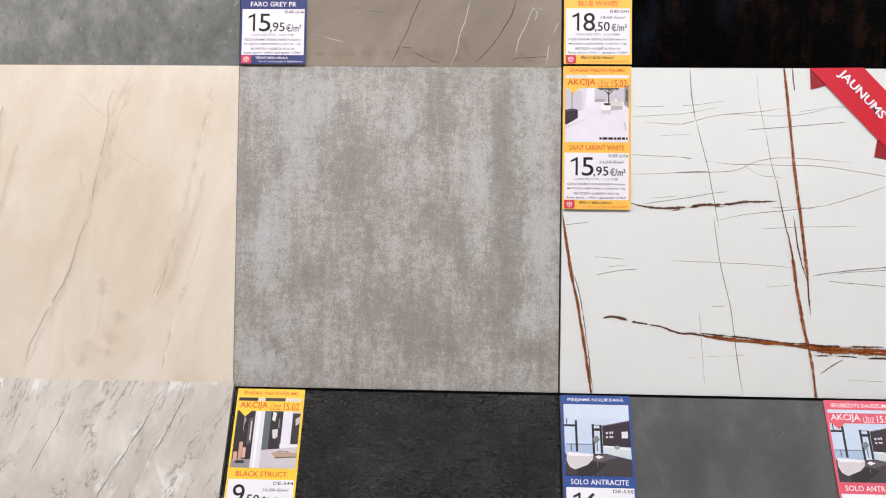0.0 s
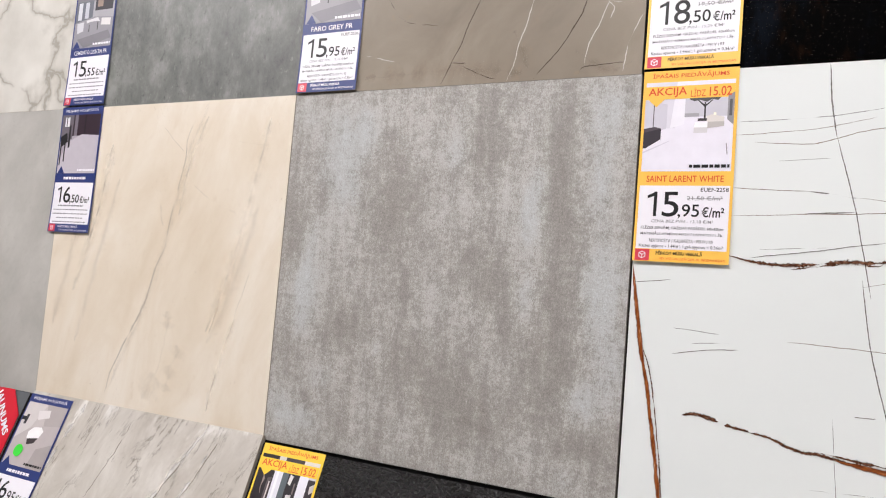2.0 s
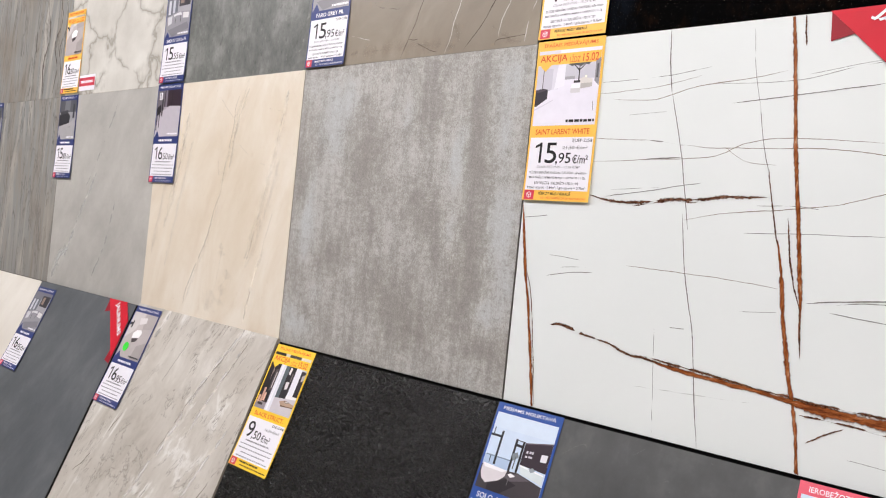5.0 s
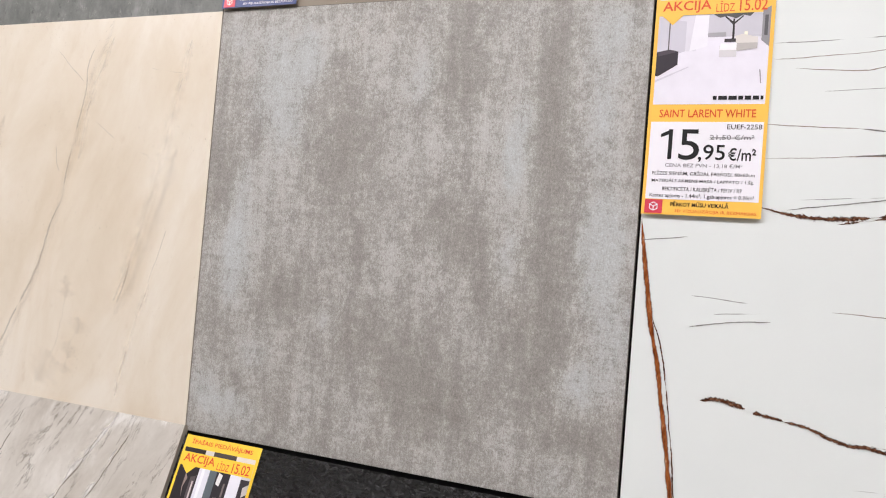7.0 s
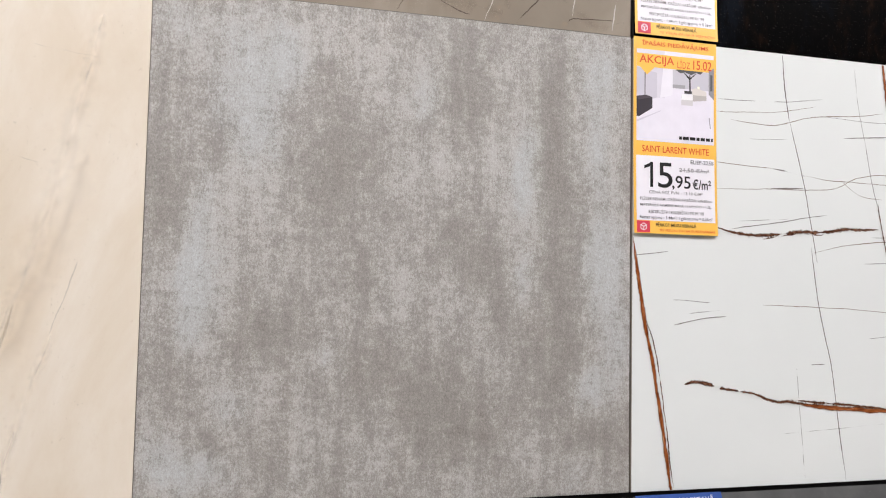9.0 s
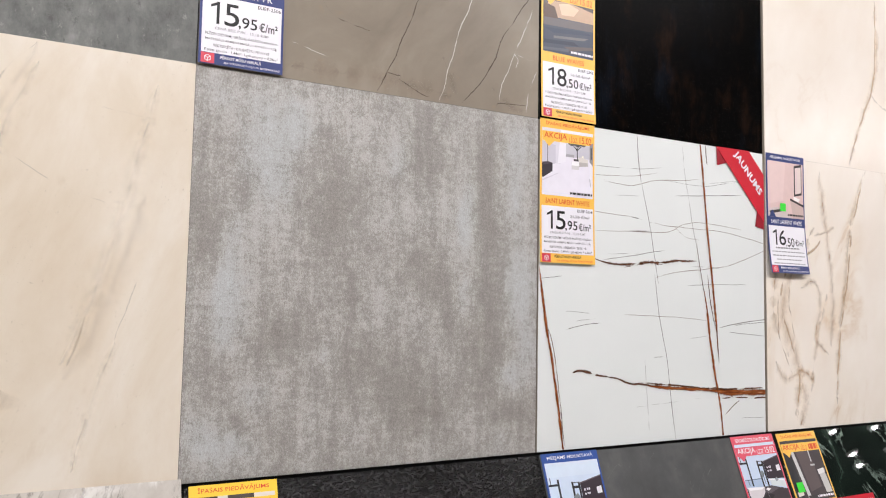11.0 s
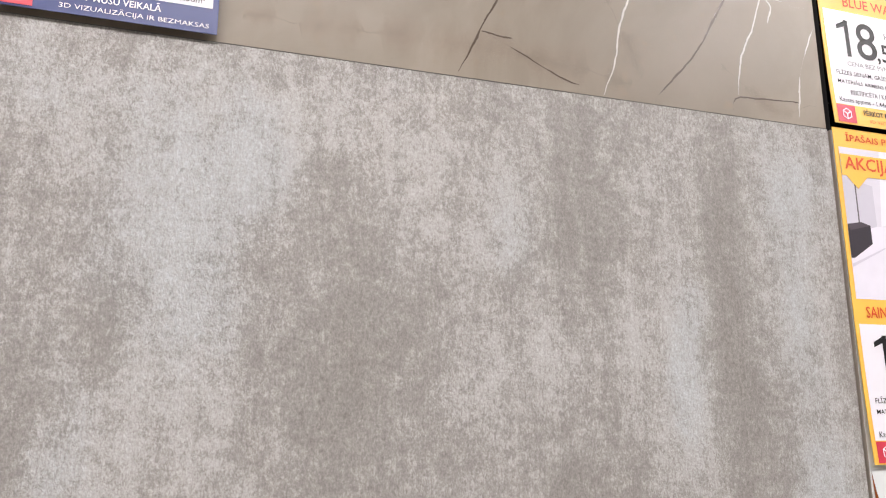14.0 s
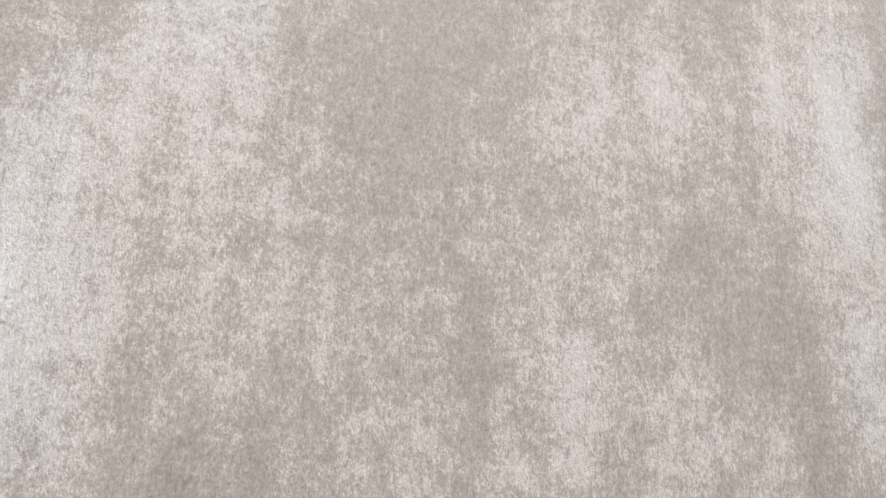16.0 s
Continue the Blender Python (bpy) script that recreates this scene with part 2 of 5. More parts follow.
def streaked_marble():
    k = Mat("streaked_grey_marble", 0.3, 0, 0.4)
    a = k.noise(k.coords((1.5, 1, 0.7), 17), 7, 9, 0.7, 0.5)
    col = k.ramp(a, [(0.30, lin(166, 159, 148)), (0.44, lin(190, 184, 174)), (0.57, lin(202, 197, 188)), (0.70, lin(216, 212, 204))])
    patch = k.noise(k.coords((1, 1, 0.6), 17, (2, 0, 6)), 7, 4)
    col = k.mix(k.soft(patch, 0.45, 0.7, 0.4), col, lin(168, 162, 152))
    v = k.noise(k.coords((1.7, 1, 0.5), 18, (3, 0, 5)), 2.6, 8, 0.66, 0.5)
    gate = k.soft(k.noise(k.co, 9, 3), 0.48, 0.62, 0.8)
    col = k.mix(k.calc("MULTIPLY", k.ridge(v, 0.03), gate), col, lin(230, 228, 223))
    d = k.noise(k.coords((1.7, 1, 0.55), 18, (8, 0, 1)), 3.6, 9, 0.7, 0.5)
    col = k.mix(k.calc("MULTIPLY", k.ridge(d, 0.010), k.soft(k.noise(k.co, 14, 3), 0.42, 0.56, 0.8)), col, lin(122, 114, 104))
    col = k.mix(k.soft(k.noise(k.co, 170, 5, 0.7), 0.6, 0.72, 0.4), col, lin(142, 135, 126))
    return k.done(col)


def black_structure():
    k = Mat("black_structured_glaze", 0.3, 0, 0.3)
    a = k.noise(k.coords((0.75, 1, 1.3)), 150, 5, 0.6, 0.4)
    k.relief(k.calc("MULTIPLY", a, k.soft(k.noise(k.co, 7, 3), 0.1, 0.7, 0.9)), 0.0048, 1.0)
    col = k.mix(k.noise(k.co, 20, 5), lin(5, 5, 5), lin(11, 11, 10))
    return k.done(col, k.soft(a, 0.0, 0.9, 0.46))


def anthracite():
    k = Mat("anthracite_cement", 0.45, 0, 0.4)
    a = k.noise(k.coords((1, 1, 0.8)), 8, 8, 0.65)
    col = k.ramp(a, [(0.3, lin(60, 61, 61)), (0.5, lin(74, 75, 75)), (0.7, lin(93, 94, 93))])
    col = k.mix(k.soft(k.noise(k.co, 260, 4, 0.7), 0.62, 0.74, 0.45), col, lin(112, 112, 110))
    scratch = k.ridge(k.noise(k.coords((1.6, 1, 0.5), 40, (2, 0, 3)), 9, 3, 0.5, 1.4), 0.004)
    col = k.mix(k.calc("MULTIPLY", scratch, k.soft(k.noise(k.co, 16, 3), 0.56, 0.64, 0.5)), col, lin(140, 140, 138))
    return k.done(col)


def green_marble():
    k = Mat("black_green_marble", 0.02, 0, 0.5)
    a = k.noise(k.co, 8, 7, 0.6, 0.8)
    col = k.ramp(a, [(0.35, lin(9, 12, 11)), (0.52, lin(24, 34, 29)), (0.68, lin(58, 74, 64))])
    v = k.ridge(k.noise(k.coords((1.3, 1, 0.7), -38, (1, 0, 2)), 5, 8, 0.66, 1.0), 0.022)
    col = k.mix(k.calc("MULTIPLY", v, k.soft(k.noise(k.co, 9, 3), 0.40, 0.58, 0.8)), col, lin(140, 158, 147))
    return k.done(col)


def cream_stone():
    k = Mat("cream_stone", 0.35, 0, 0.4)
    col = k.ramp(k.noise(k.coords((1, 1, 0.5), 20), 8, 6), [(0.3, lin(214, 208, 196)), (0.7, lin(230, 226, 216))])
    return k.done(col)


def fade_out(k, grain=260, ragged=1.1, strength=1.0):
    """Lets a printed vein break up towards its edges."""
    n = k.noise(k.coords((1, 1, 1), 0, (4, 4, 4)), grain, 4, 0.7)
    e = k.calc("ADD", k.attr("edge"), k.calc("MULTIPLY", k.calc("SUBTRACT", n, 0.5), ragged * 2))
    k.put(k.b, "Alpha", k.soft(e, 0.75, 0.35, strength))


def vein_brown(name, stretch):
    k = Mat(name, 0.25, 0, 0.35)
    n = k.noise(k.coords(stretch), 260, 6, 0.72, 0.2)
    fade_out(k, 230, 0.22)
    col = k.ramp(n, [(0.34, lin(82, 41, 24)), (0.47, lin(130, 70, 34)), (0.58, lin(164, 98, 54)), (0.70, lin(214, 180, 150))])
    rim = k.calc("ADD", k.attr("edge"), k.calc("MULTIPLY", k.calc("SUBTRACT", n, 0.5), 1.2))
    return k.done(k.mix(k.soft(rim, 0.36, 0.62, 0.5), col, lin(66, 38, 26)))


def vein_dark():
    k = Mat("umber_vein", 0.25, 0, 0.35)
    n = k.noise(k.co, 240, 6, 0.75)
    fade_out(k, 380, 0.9)
    return k.done(k.ramp(n, [(0.3, lin(34, 24, 20)), (0.5, lin(84, 52, 36)), (0.64, lin(150, 112, 90)), (0.78, lin(215, 208, 202))]))


def vein_ink(name, rgb, strength=1.0, grain=260, ragged=1.0):
    k = Mat(name, 0.28, 0, 0.35)
    c = lin(*rgb)
    n = k.noise(k.co, 120, 4)
    fade_out(k, grain, ragged, strength)
    return k.done(k.mix(n, tuple(v * 0.8 for v in c[:3]) + (1,), tuple(min(1, v * 1.2) for v in c[:3]) + (1,)))


def soft_ink(name, rgb, strength):
    """A wide cloudy vein that fades smoothly to its edges."""
    k = Mat(name, 0.3, 0, 0.35)
    n = k.soft(k.noise(k.coords((1.6, 1, 0.6), 18), 40, 6, 0.62), 0.15, 0.8)
    core = k.calc("POWER", k.calc("SUBTRACT", 1.0, k.attr("edge")), 1.6)
    k.put(k.b, "Alpha", k.calc("MULTIPLY", k.calc("MULTIPLY", core, n), strength))
    return k.done(lin(*rgb))


M_GREY, M_BEIGE, M_WHITE = grey_cement(), beige_marble(), white_porcelain()
M_GOLD_A, M_GOLD_B = gold_marble("gold_marble_heavy", (0.5, 0, 0.2), 0.6), gold_marble("gold_marble_light", (3.1, 0, 1.7), 0.10)
M_SOFT, M_BAND_A, M_BAND_B = soft_grey(), banded_stone("banded_stone", (0, 0, 0), 0.3), banded_stone("banded_stone_dark", (6, 0, 3), 0.5)
M_NET, M_DARKCEM, M_BROWN, M_BLACKMET = net_marble(), dark_cement(), brown_marble(), black_metal()
M_SLATE, M_STREAK, M_STRUCT, M_ANTHR = slate(), streaked_marble(), black_structure(), anthracite()
M_GREEN, M_CREAM = green_marble(), cream_stone()
M_RUST, M_UMBER = vein_brown("rust_vein_upright", (1, 1, 0.2)), vein_dark()
M_RUST_LEVEL = vein_brown("rust_vein_level", (0.2, 1, 1))
M_HAIR = vein_ink("grey_hairline", (160, 160, 156), 0.6, 400, 0.5)
M_HAIRWARM = vein_ink("warm_hairline", (150, 126, 104), 0.6, 400, 0.5)
M_HAIRD = vein_ink("dark_hairline", (104, 98, 92), 0.7, 400, 0.5)
M_WARMVEIN = vein_ink("warm_vein", (186, 166, 140), 0.20, 420, 0.6)
M_WARMDARK = vein_ink("warm_dark_vein", (168, 148, 124), 0.24, 420, 0.6)
M_PALE = vein_ink("pale_vein", (206, 200, 190), 0.9, 400, 0.5)
M_GREYCRACK = vein_ink("grey_crack", (128, 117, 104), 0.7, 420, 0.7)
M_CRACK = vein_ink("dark_crack", (84, 70, 56), 0.9, 400, 0.5)
M_GOLDSOFT = soft_ink("soft_gold_vein", (206, 176, 140), 0.6)
M_WARMSOFT = soft_ink("soft_warm_vein", (202, 182, 154), 0.2)
M_WHITESOFT = soft_ink("soft_white_vein", (238, 236, 232), 0.95)
M_PALESOFT = soft_ink("soft_pale_vein", (212, 214, 211), 1.0)
M_CREAMSOFT = soft_ink("soft_cream_vein", (240, 232, 220), 0.45)
M_GOLDV = vein_ink("gold_vein", (214, 188, 154), 0.45)
M_RUSTSOFT = soft_ink("soft_rust_stain", (168, 142, 116), 0.25)

M_BOARD = plain("black_backing_board", (20, 20, 20), 0.7)
M_WALL = plain("white_wall_paint", (225, 224, 220), 0.8, 0.3, 0.03, 3)
M_FAR = plain("grey_wall_paint", (96, 94, 92), 0.8, 0.3, 0.05, 3)
M_FLOOR = plain("pale_floor_tile", (186, 180, 172), 0.4, 0.4, 0.1, 2)
M_CEIL = plain("dark_ceiling_paint", (84, 84, 84), 0.9, 0.2, 0.03, 3)

M_BODY = plain("pale_ceramic_body", (176, 166, 152), 0.8, 0.2, 0.08)
M_BODY_DARK = plain("dark_ceramic_body", (46, 45, 44), 0.8, 0.2, 0.08)
M_BODY_GREY = plain("grey_ceramic_body", (120, 117, 112), 0.8, 0.2, 0.08)

M_PAPER = plain("white_card", (240, 238, 244), 0.35, 0.4, 0.02)
M_ORANGE = plain("orange_print", (251, 199, 88), 0.35, 0.4, 0.03)
M_YELLOW = plain("yellow_print", (250, 208, 62), 0.35, 0.4, 0.03)
M_NAVY = plain("navy_print", (46, 60, 118), 0.35, 0.4, 0.05)
M_BLUE = plain("blue_print", (36, 76, 152), 0.35, 0.4, 0.05)
M_PINK = plain("pink_print", (228, 92, 112), 0.35, 0.4, 0.05)
M_REDSQ = plain("red_print", (214, 66, 84), 0.35, 0.4, 0.05)
M_INK = plain("black_ink", (18, 18, 20), 0.4, 0.4, 0.05)
M_GREYINK = plain("grey_ink", (140, 138, 142), 0.4, 0.4, 0.05)
M_REDINK = plain("red_ink", (226, 88, 44), 0.4, 0.4, 0.05)
M_RIBBON = plain("red_ribbon", (204, 20, 44), 0.45, 0.4, 0.1, 20)
# the same red paper, with the shade of its folds put into the colour
M_RIBBON_SHADE = plain("shaded_red_ribbon", (150, 14, 34), 0.5, 0.4, 0.1, 20)
M_GREENST = plain("fluorescent_green_paper", (70, 222, 70), 0.6, 0.2, 0.04)

PRINTS = {}


def print_ink(r, g, b):
    """Printed ink of a photo, one material for each colour."""
    if (r, g, b) not in PRINTS:
        PRINTS[(r, g, b)] = plain("photo_ink", (r, g, b), 0.35, 0.4, 0.06, 60)
    return PRINTS[(r, g, b)]


# ---- mesh helpers ----


def part(name, bm, material, parent=None, label=""):
    me = bpy.data.meshes.new(name)
    bm.to_mesh(me)
    bm.free()
    for m in material if isinstance(material, (list, tuple)) else [material]:
        me.materials.append(m)
    ob = new(name, me)
    ob.parent = parent
    if label:
        ob["label"] = label
    return ob


def box(x0, y0, z0, x1, y1, z1, bevel=0.0):
    bm = bmesh.new()
    bmesh.ops.create_cube(bm, size=1)
    for v in bm.verts:
        v.co = Vector(((x0 + x1) / 2 + v.co.x * (x1 - x0), (y0 + y1) / 2 + v.co.y * (y1 - y0), (z0 + z1) / 2 + v.co.z * (z1 - z0)))
    if bevel:
        bmesh.ops.bevel(bm, geom=list(bm.edges), offset=bevel, segments=2, affect="EDGES", profile=0.5)
    return bm


def structure(name, bm, material, label=""):
    return tagged(part(name, bm, material), label, name.split("_")[0], kind="structure")


# ---- the room ----
X0, X1, Y0 = -7.0, 13.0, -10.0
structure("floor", box(X0, Y0, -0.1, X1, 0.3, 0.0), M_FLOOR, "pale grey tiled shop floor")
structure("ceiling", box(X0, Y0, CEILING, X1, 0.3, CEILING + 0.1), M_CEIL, "plain dark grey shop ceiling")
structure("wall_north", box(X0, 0.1, 0, X1, 0.3, CEILING), M_WALL, "plain white wall behind the display rack")
structure("wall_south", box(X0, Y0 - 0.2, 0, X1, Y0, CEILING), M_FAR, "plain grey shop wall")
structure("wall_west", box(X0 - 0.2, Y0, 0, X0, 0.3, CEILING), M_WALL, "plain white shop wall")
structure("wall_east", box(X1, Y0, 0, X1 + 0.2, 0.3, CEILING), M_FAR, "plain grey shop wall")

# the upright board behind the tiles and the leaning board under the low row
LEAN = 21.5
RACK = tagged(new("display_rack"), "black display rack carrying three rows of sample tiles", "display rack")
part("upright_board", box(-3.0, 0.0125, 0.99, 3.0, 0.06, 2.25, 0.002), M_BOARD, RACK)
leaning = part("leaning_board", box(-3.0, 0.0125, -1.02, 3.0, 0.04, -0.004, 0.002), M_BOARD, RACK)
leaning.matrix_local = pose(0, -0.008, 1.0, -LEAN)
part("foot_board", box(-3.0, -0.36, 0.0, 3.0, 0.098, 0.04, 0.002), M_BOARD, RACK)
part("back_frame", box(-3.0, 0.062, 0.042, 3.0, 0.098, 2.25, 0.002), M_BOARD, RACK)

# small ceiling spots over the shop


def ceiling_spot():
    lamp = tagged(new("ceiling_spot"), "small bright round ceiling spotlight in a white ring", "spotlight", "ceiling spots")
    ring = bmesh.new()
    bmesh.ops.create_cone(ring, cap_ends=True, segments=20, radius1=0.075, radius2=0.085, depth=0.03)
    part("ring", ring, M_WALL, lamp)
    bulb = bmesh.new()
    bmesh.ops.create_uvsphere(bulb, u_segments=16, v_segments=8, radius=0.035)
    for v in bulb.verts:
        v.co.z = v.co.z * 0.5 - 0.02
    glow = bpy.data.materials.new("bulb_glow")
    glow.use_nodes = True
    b = glow.node_tree.nodes["Principled BSDF"]
    b.inputs["Emission Color"].default_value = (1, 0.955, 0.95, 1)
    b.inputs["Emission Strength"].default_value = 220
    part("bulb", bulb, glow, lamp)
    return lamp


first = None
for ix in range(15):
    for iy in range(2):
        m = pose(-3.65 + ix * 0.95 + 0.2 * iy, -5.2 - iy * 2.2, CEILING - 0.015)
        if first is None:
            first = ceiling_spot()
            first.matrix_basis = m
        else:
            copy_thing(first, m)

for ix in range(6):
    for iy in range(4):
        copy_thing(first, pose(7.3 + ix * 0.8 + 0.25 * (iy % 2), -3.0 - iy * 0.62, CEILING - 0.015))

# ---- tiles ----
T = 0.0095
TOP, MID, LOW = "top", "mid", "low"


def tile(label, col, row, material, x0=None, x1=None, proud=0.0, lift=0.0, body=None, face=True):
    """A sample tile of 60 cm, a ceramic body with its glazed face; its own frame starts at its lower left front corner."""
    a = 0.6 * col + 0.0008 if x0 is None else x0
    b = 0.6 * col + 0.5992 if x1 is None else x1
    w, h = b - a, 0.5985
    ob = tagged(part("sample_tile", box(0, 0, 0, w, T, h, 0.00025), body or M_BODY), label, "tile", "sample tiles")
    ob["width"] = w
    if face:
        glaze = bmesh.new()
        e = 0.0002
        glaze.faces.new([glaze.verts.new((x, -0.0002, z)) for x, z in ((e, e), (w - e, e), (w - e, h - e), (e, h - e))])
        part("glazed_face", glaze, material, ob)
    if row == LOW:
        ob.matrix_basis = pose(a, -0.008, 1.0, -LEAN) @ pose(0, -proud, -h - 0.002 + lift)
    else:
        ob.matrix_basis = pose(a, -proud, (1.0015 if row == MID else 1.6001) + lift)
    return ob


def to_tile(ob, x, z):
    """World x and height on an upright tile, in the tile's own frame."""
    return x - ob.matrix_basis.translation.x, z - ob.matrix_basis.translation.z


def vein_strip(verts, faces, pts, width, rnd, wobble=1.0, gaps=0.0, lift=0.0004, taper=True):
    """Adds a flat uneven strip along a smooth line through a few points."""
    p = [Vector((x, z)) for x, z in pts]
    dense = []
    for i in range(len(p) - 1):
        a, b, c, d = p[max(i - 1, 0)], p[i], p[i + 1], p[min(i + 2, len(p) - 1)]
        n = max(3, int((c - b).length / 0.003))
        for j in range(n):
            t = j / n
            dense.append(0.5 * ((2 * b) + (c - a) * t + (2 * a - 5 * b + 4 * c - d) * t * t + (3 * b - a - 3 * c + d) * t ** 3))
    dense.append(p[-1])
    seed = rnd.uniform(0, 100)
    total, last = len(dense) - 1, None
    for i, q in enumerate(dense):
        t = i / total
        along = (dense[min(i + 1, total)] - dense[max(i - 1, 0)])
        along = along.normalized() if along.length > 1e-9 else Vector((1, 0))
        side = Vector((-along.y, along.x))
        s = i * 0.003
        off = (noise.noise(Vector((s * 28, seed, 0))) * 0.0022 + noise.noise(Vector((s * 110, seed, 3))) * 0.0008) * wobble
        w = width * (0.85 + 0.4 * noise.noise(Vector((s * 22, seed, 7))) + 0.35 * noise.noise(Vector((s * 190, seed, 9))))
        if taper:
            w *= min(1, 6 * t + 0.15, 6 * (1 - t) + 0.15)
        if gaps:
            w *= min(max((noise.noise(Vector((s * 40, seed, 13))) - gaps + 0.5) * 5, 0.04), 1)
        w = max(w, width * 0.03) / 2
        c = q + side * off
        w *= 1.7
        verts += [(c.x + side.x * w, -lift, c.y + side.y * w), (c.x, -lift, c.y), (c.x - side.x * w, -lift, c.y - side.y * w)]
        k = len(verts)
        if last is not None:
            faces.append((last - 3, last - 2, k - 2, k - 3))
            faces.append((last - 2, last - 1, k - 1, k - 2))
        last = k


def veins(ob, material, lines, name="vein", seed=1, lift=0.0005, world=True):
    """Printed veins on a tile, each a strip of its own; a line is (points, width, wobble, gaps)."""
    rnd = random.Random(seed)
    w, h = ob["width"], 0.5982
    for pts, width, wobble, gaps in lines:
        verts, faces = [], []
        if world:
            pts = [to_tile(ob, x, z) for x, z in pts]
        vein_strip(verts, faces, pts, width, rnd, wobble, gaps, lift)
        lift += 0.00004
        verts = [(min(max(x, 0.001), w - 0.001), y, min(max(z, 0.001), h - 0.001)) for x, y, z in verts]
        me = bpy.data.meshes.new(name)
        me.from_pydata(verts, [], faces)
        me.attributes.new("edge", "FLOAT", "POINT").data.foreach_set("value", [(1.0, 0.0, 1.0)[i % 3] for i in range(len(verts))])
        me.materials.append(material)
        v = new(name, me)
        v.parent = ob


# the large grey cement tile: a fine front sheet carries its cloudy pattern
grey = tile("grey lappato cement-look tile with pale blue-grey cloudy patches", 0, MID, M_GREY, x0=0.0, x1=0.6004, body=M_BODY_GREY, face=False)
# across, down, half width, half height and strength of each patch, in shares of the tile
COOL_PATCHES = [
    (0.255, 0.115, 0.028, 0.045, 1.1), (0.17, 0.17, 0.055, 0.10, 0.9), (0.21, 0.27, 0.04, 0.06, 0.6), (0.10, 0.50, 0.028, 0.08, 1.0),
    (0.10, 0.62, 0.035, 0.06, 0.8), (0.535, 0.18, 0.03, 0.06, 0.7), (0.76, 0.32, 0.022, 0.07, 1.1), (0.76, 0.54, 0.022, 0.05, 0.9),
    (0.92, 0.24, 0.035, 0.07, 0.9), (0.935, 0.50, 0.04, 0.09, 1.2), (0.94, 0.09, 0.045, 0.05, 0.9), (0.91, 0.78, 0.03, 0.035, 0.9),
    (0.97, 0.70, 0.03, 0.06, 0.7), (0.345, 0.72, 0.015, 0.025, 0.7), (0.165, 0.80, 0.04, 0.03, 0.6), (0.04, 0.90, 0.04, 0.05, 0.8),
    (0.13, 0.93, 0.05, 0.03, 0.7), (0.05, 0.07, 0.05, 0.04, 0.5), (0.88, 0.96, 0.04, 0.03, 0.5),
]
PALE_PATCHES = [
    (0.40, 0.09, 0.07, 0.04, 0.5), (0.46, 0.18, 0.03, 0.06, 0.5), (0.69, 0.12, 0.035, 0.06, 0.6), (0.70, 0.27, 0.04, 0.06, 0.6),
    (0.545, 0.33, 0.05, 0.035, 0.7), (0.72, 0.41, 0.04, 0.04, 0.6), (0.48, 0.89, 0.03, 0.06, 0.6), (0.755, 0.90, 0.035, 0.04, 0.6),
    (0.31, 0.85, 0.03, 0.04, 0.5), (0.22, 0.42, 0.07, 0.06, 0.35), (0.25, 0.53, 0.05, 0.05, 0.25), (0.56, 0.58, 0.08, 0.04, 0.35),
    (0.66, 0.60, 0.015, 0.06, 0.4), (0.38, 0.64, 0.03, 0.04, 0.3), (0.50, 0.44, 0.04, 0.03, 0.35), (0.62, 0.98, 0.05, 0.02, 0.3),
]
DARK_PATCHES = [
    (0.625, 0.09, 0.032, 0.055, -1.1), (0.65, 0.20, 0.05, 0.04, -0.8), (0.815, 0.17, 0.020, 0.08, -1.2), (0.83, 0.33, 0.026, 0.08, -1.0),
    (0.85, 0.55, 0.03, 0.10, -0.9), (0.03, 0.38, 0.03, 0.06, -0.9), (0.115, 0.29, 0.022, 0.05, -0.7), (0.35, 0.33, 0.07, 0.08, -0.8),
    (0.32, 0.14, 0.02, 0.02, -0.9), (0.61, 0.46, 0.05, 0.06, -0.7), (0.41, 0.57, 0.015, 0.07, -0.7), (0.69, 0.57, 0.03, 0.06, -0.9),
    (0.23, 0.66, 0.06, 0.035, -0.8), (0.54, 0.80, 0.06, 0.07, -0.9), (0.66, 0.86, 0.06, 0.05, -0.9), (0.81, 0.74, 0.04, 0.08, -0.7),
    (0.93, 0.88, 0.05, 0.03, -0.9), (0.12, 0.875, 0.022, 0.025, -1.0), (0.42, 0.73, 0.04, 0.05, -0.6),
]
N_GRID = 120


def patch_sum(u, v, patches):
    return sum(a * math.exp(-((u - cu) / su) ** 2 / 2 - ((v - cv) / sv) ** 2 / 2) for cu, cv, su, sv, a in patches)


verts, faces, tones, cools = [], [], [], []
for j in range(N_GRID + 1):
    for i in range(N_GRID + 1):
        u, v = i / N_GRID, 1 - j / N_GRID
        verts.append((0.0004 + u * 0.5996, -0.0002, 0.0004 + (1 - v) * 0.5977))
        pu = u + 0.020 * noise.noise(Vector((u * 14, v * 8, 1))) + 0.010 * noise.noise(Vector((u * 40, v * 22, 5)))
        pv = v + 0.028 * noise.noise(Vector((u * 14, v * 8, 3))) + 0.014 * noise.noise(Vector((u * 40, v * 22, 7)))
        c = patch_sum(pu, pv, COOL_PATCHES)
        tones.append(c + patch_sum(pu, pv, PALE_PATCHES) + patch_sum(pu, pv, DARK_PATCHES))
        cools.append(c)
for j in range(N_GRID):
    for i in range(N_GRID):
        a = j * (N_GRID + 1) + i
        faces.append((a, a + 1, a + N_GRID + 2, a + N_GRID + 1))
me = bpy.data.meshes.new("glazed_face")
me.from_pydata(verts, [], faces)
me.attributes.new("tone", "FLOAT", "POINT").data.foreach_set("value", tones)
me.attributes.new("cool", "FLOAT", "POINT").data.foreach_set("value", cools)
me.materials.append(M_GREY)
face = new("glazed_face", me)
face.parent = grey

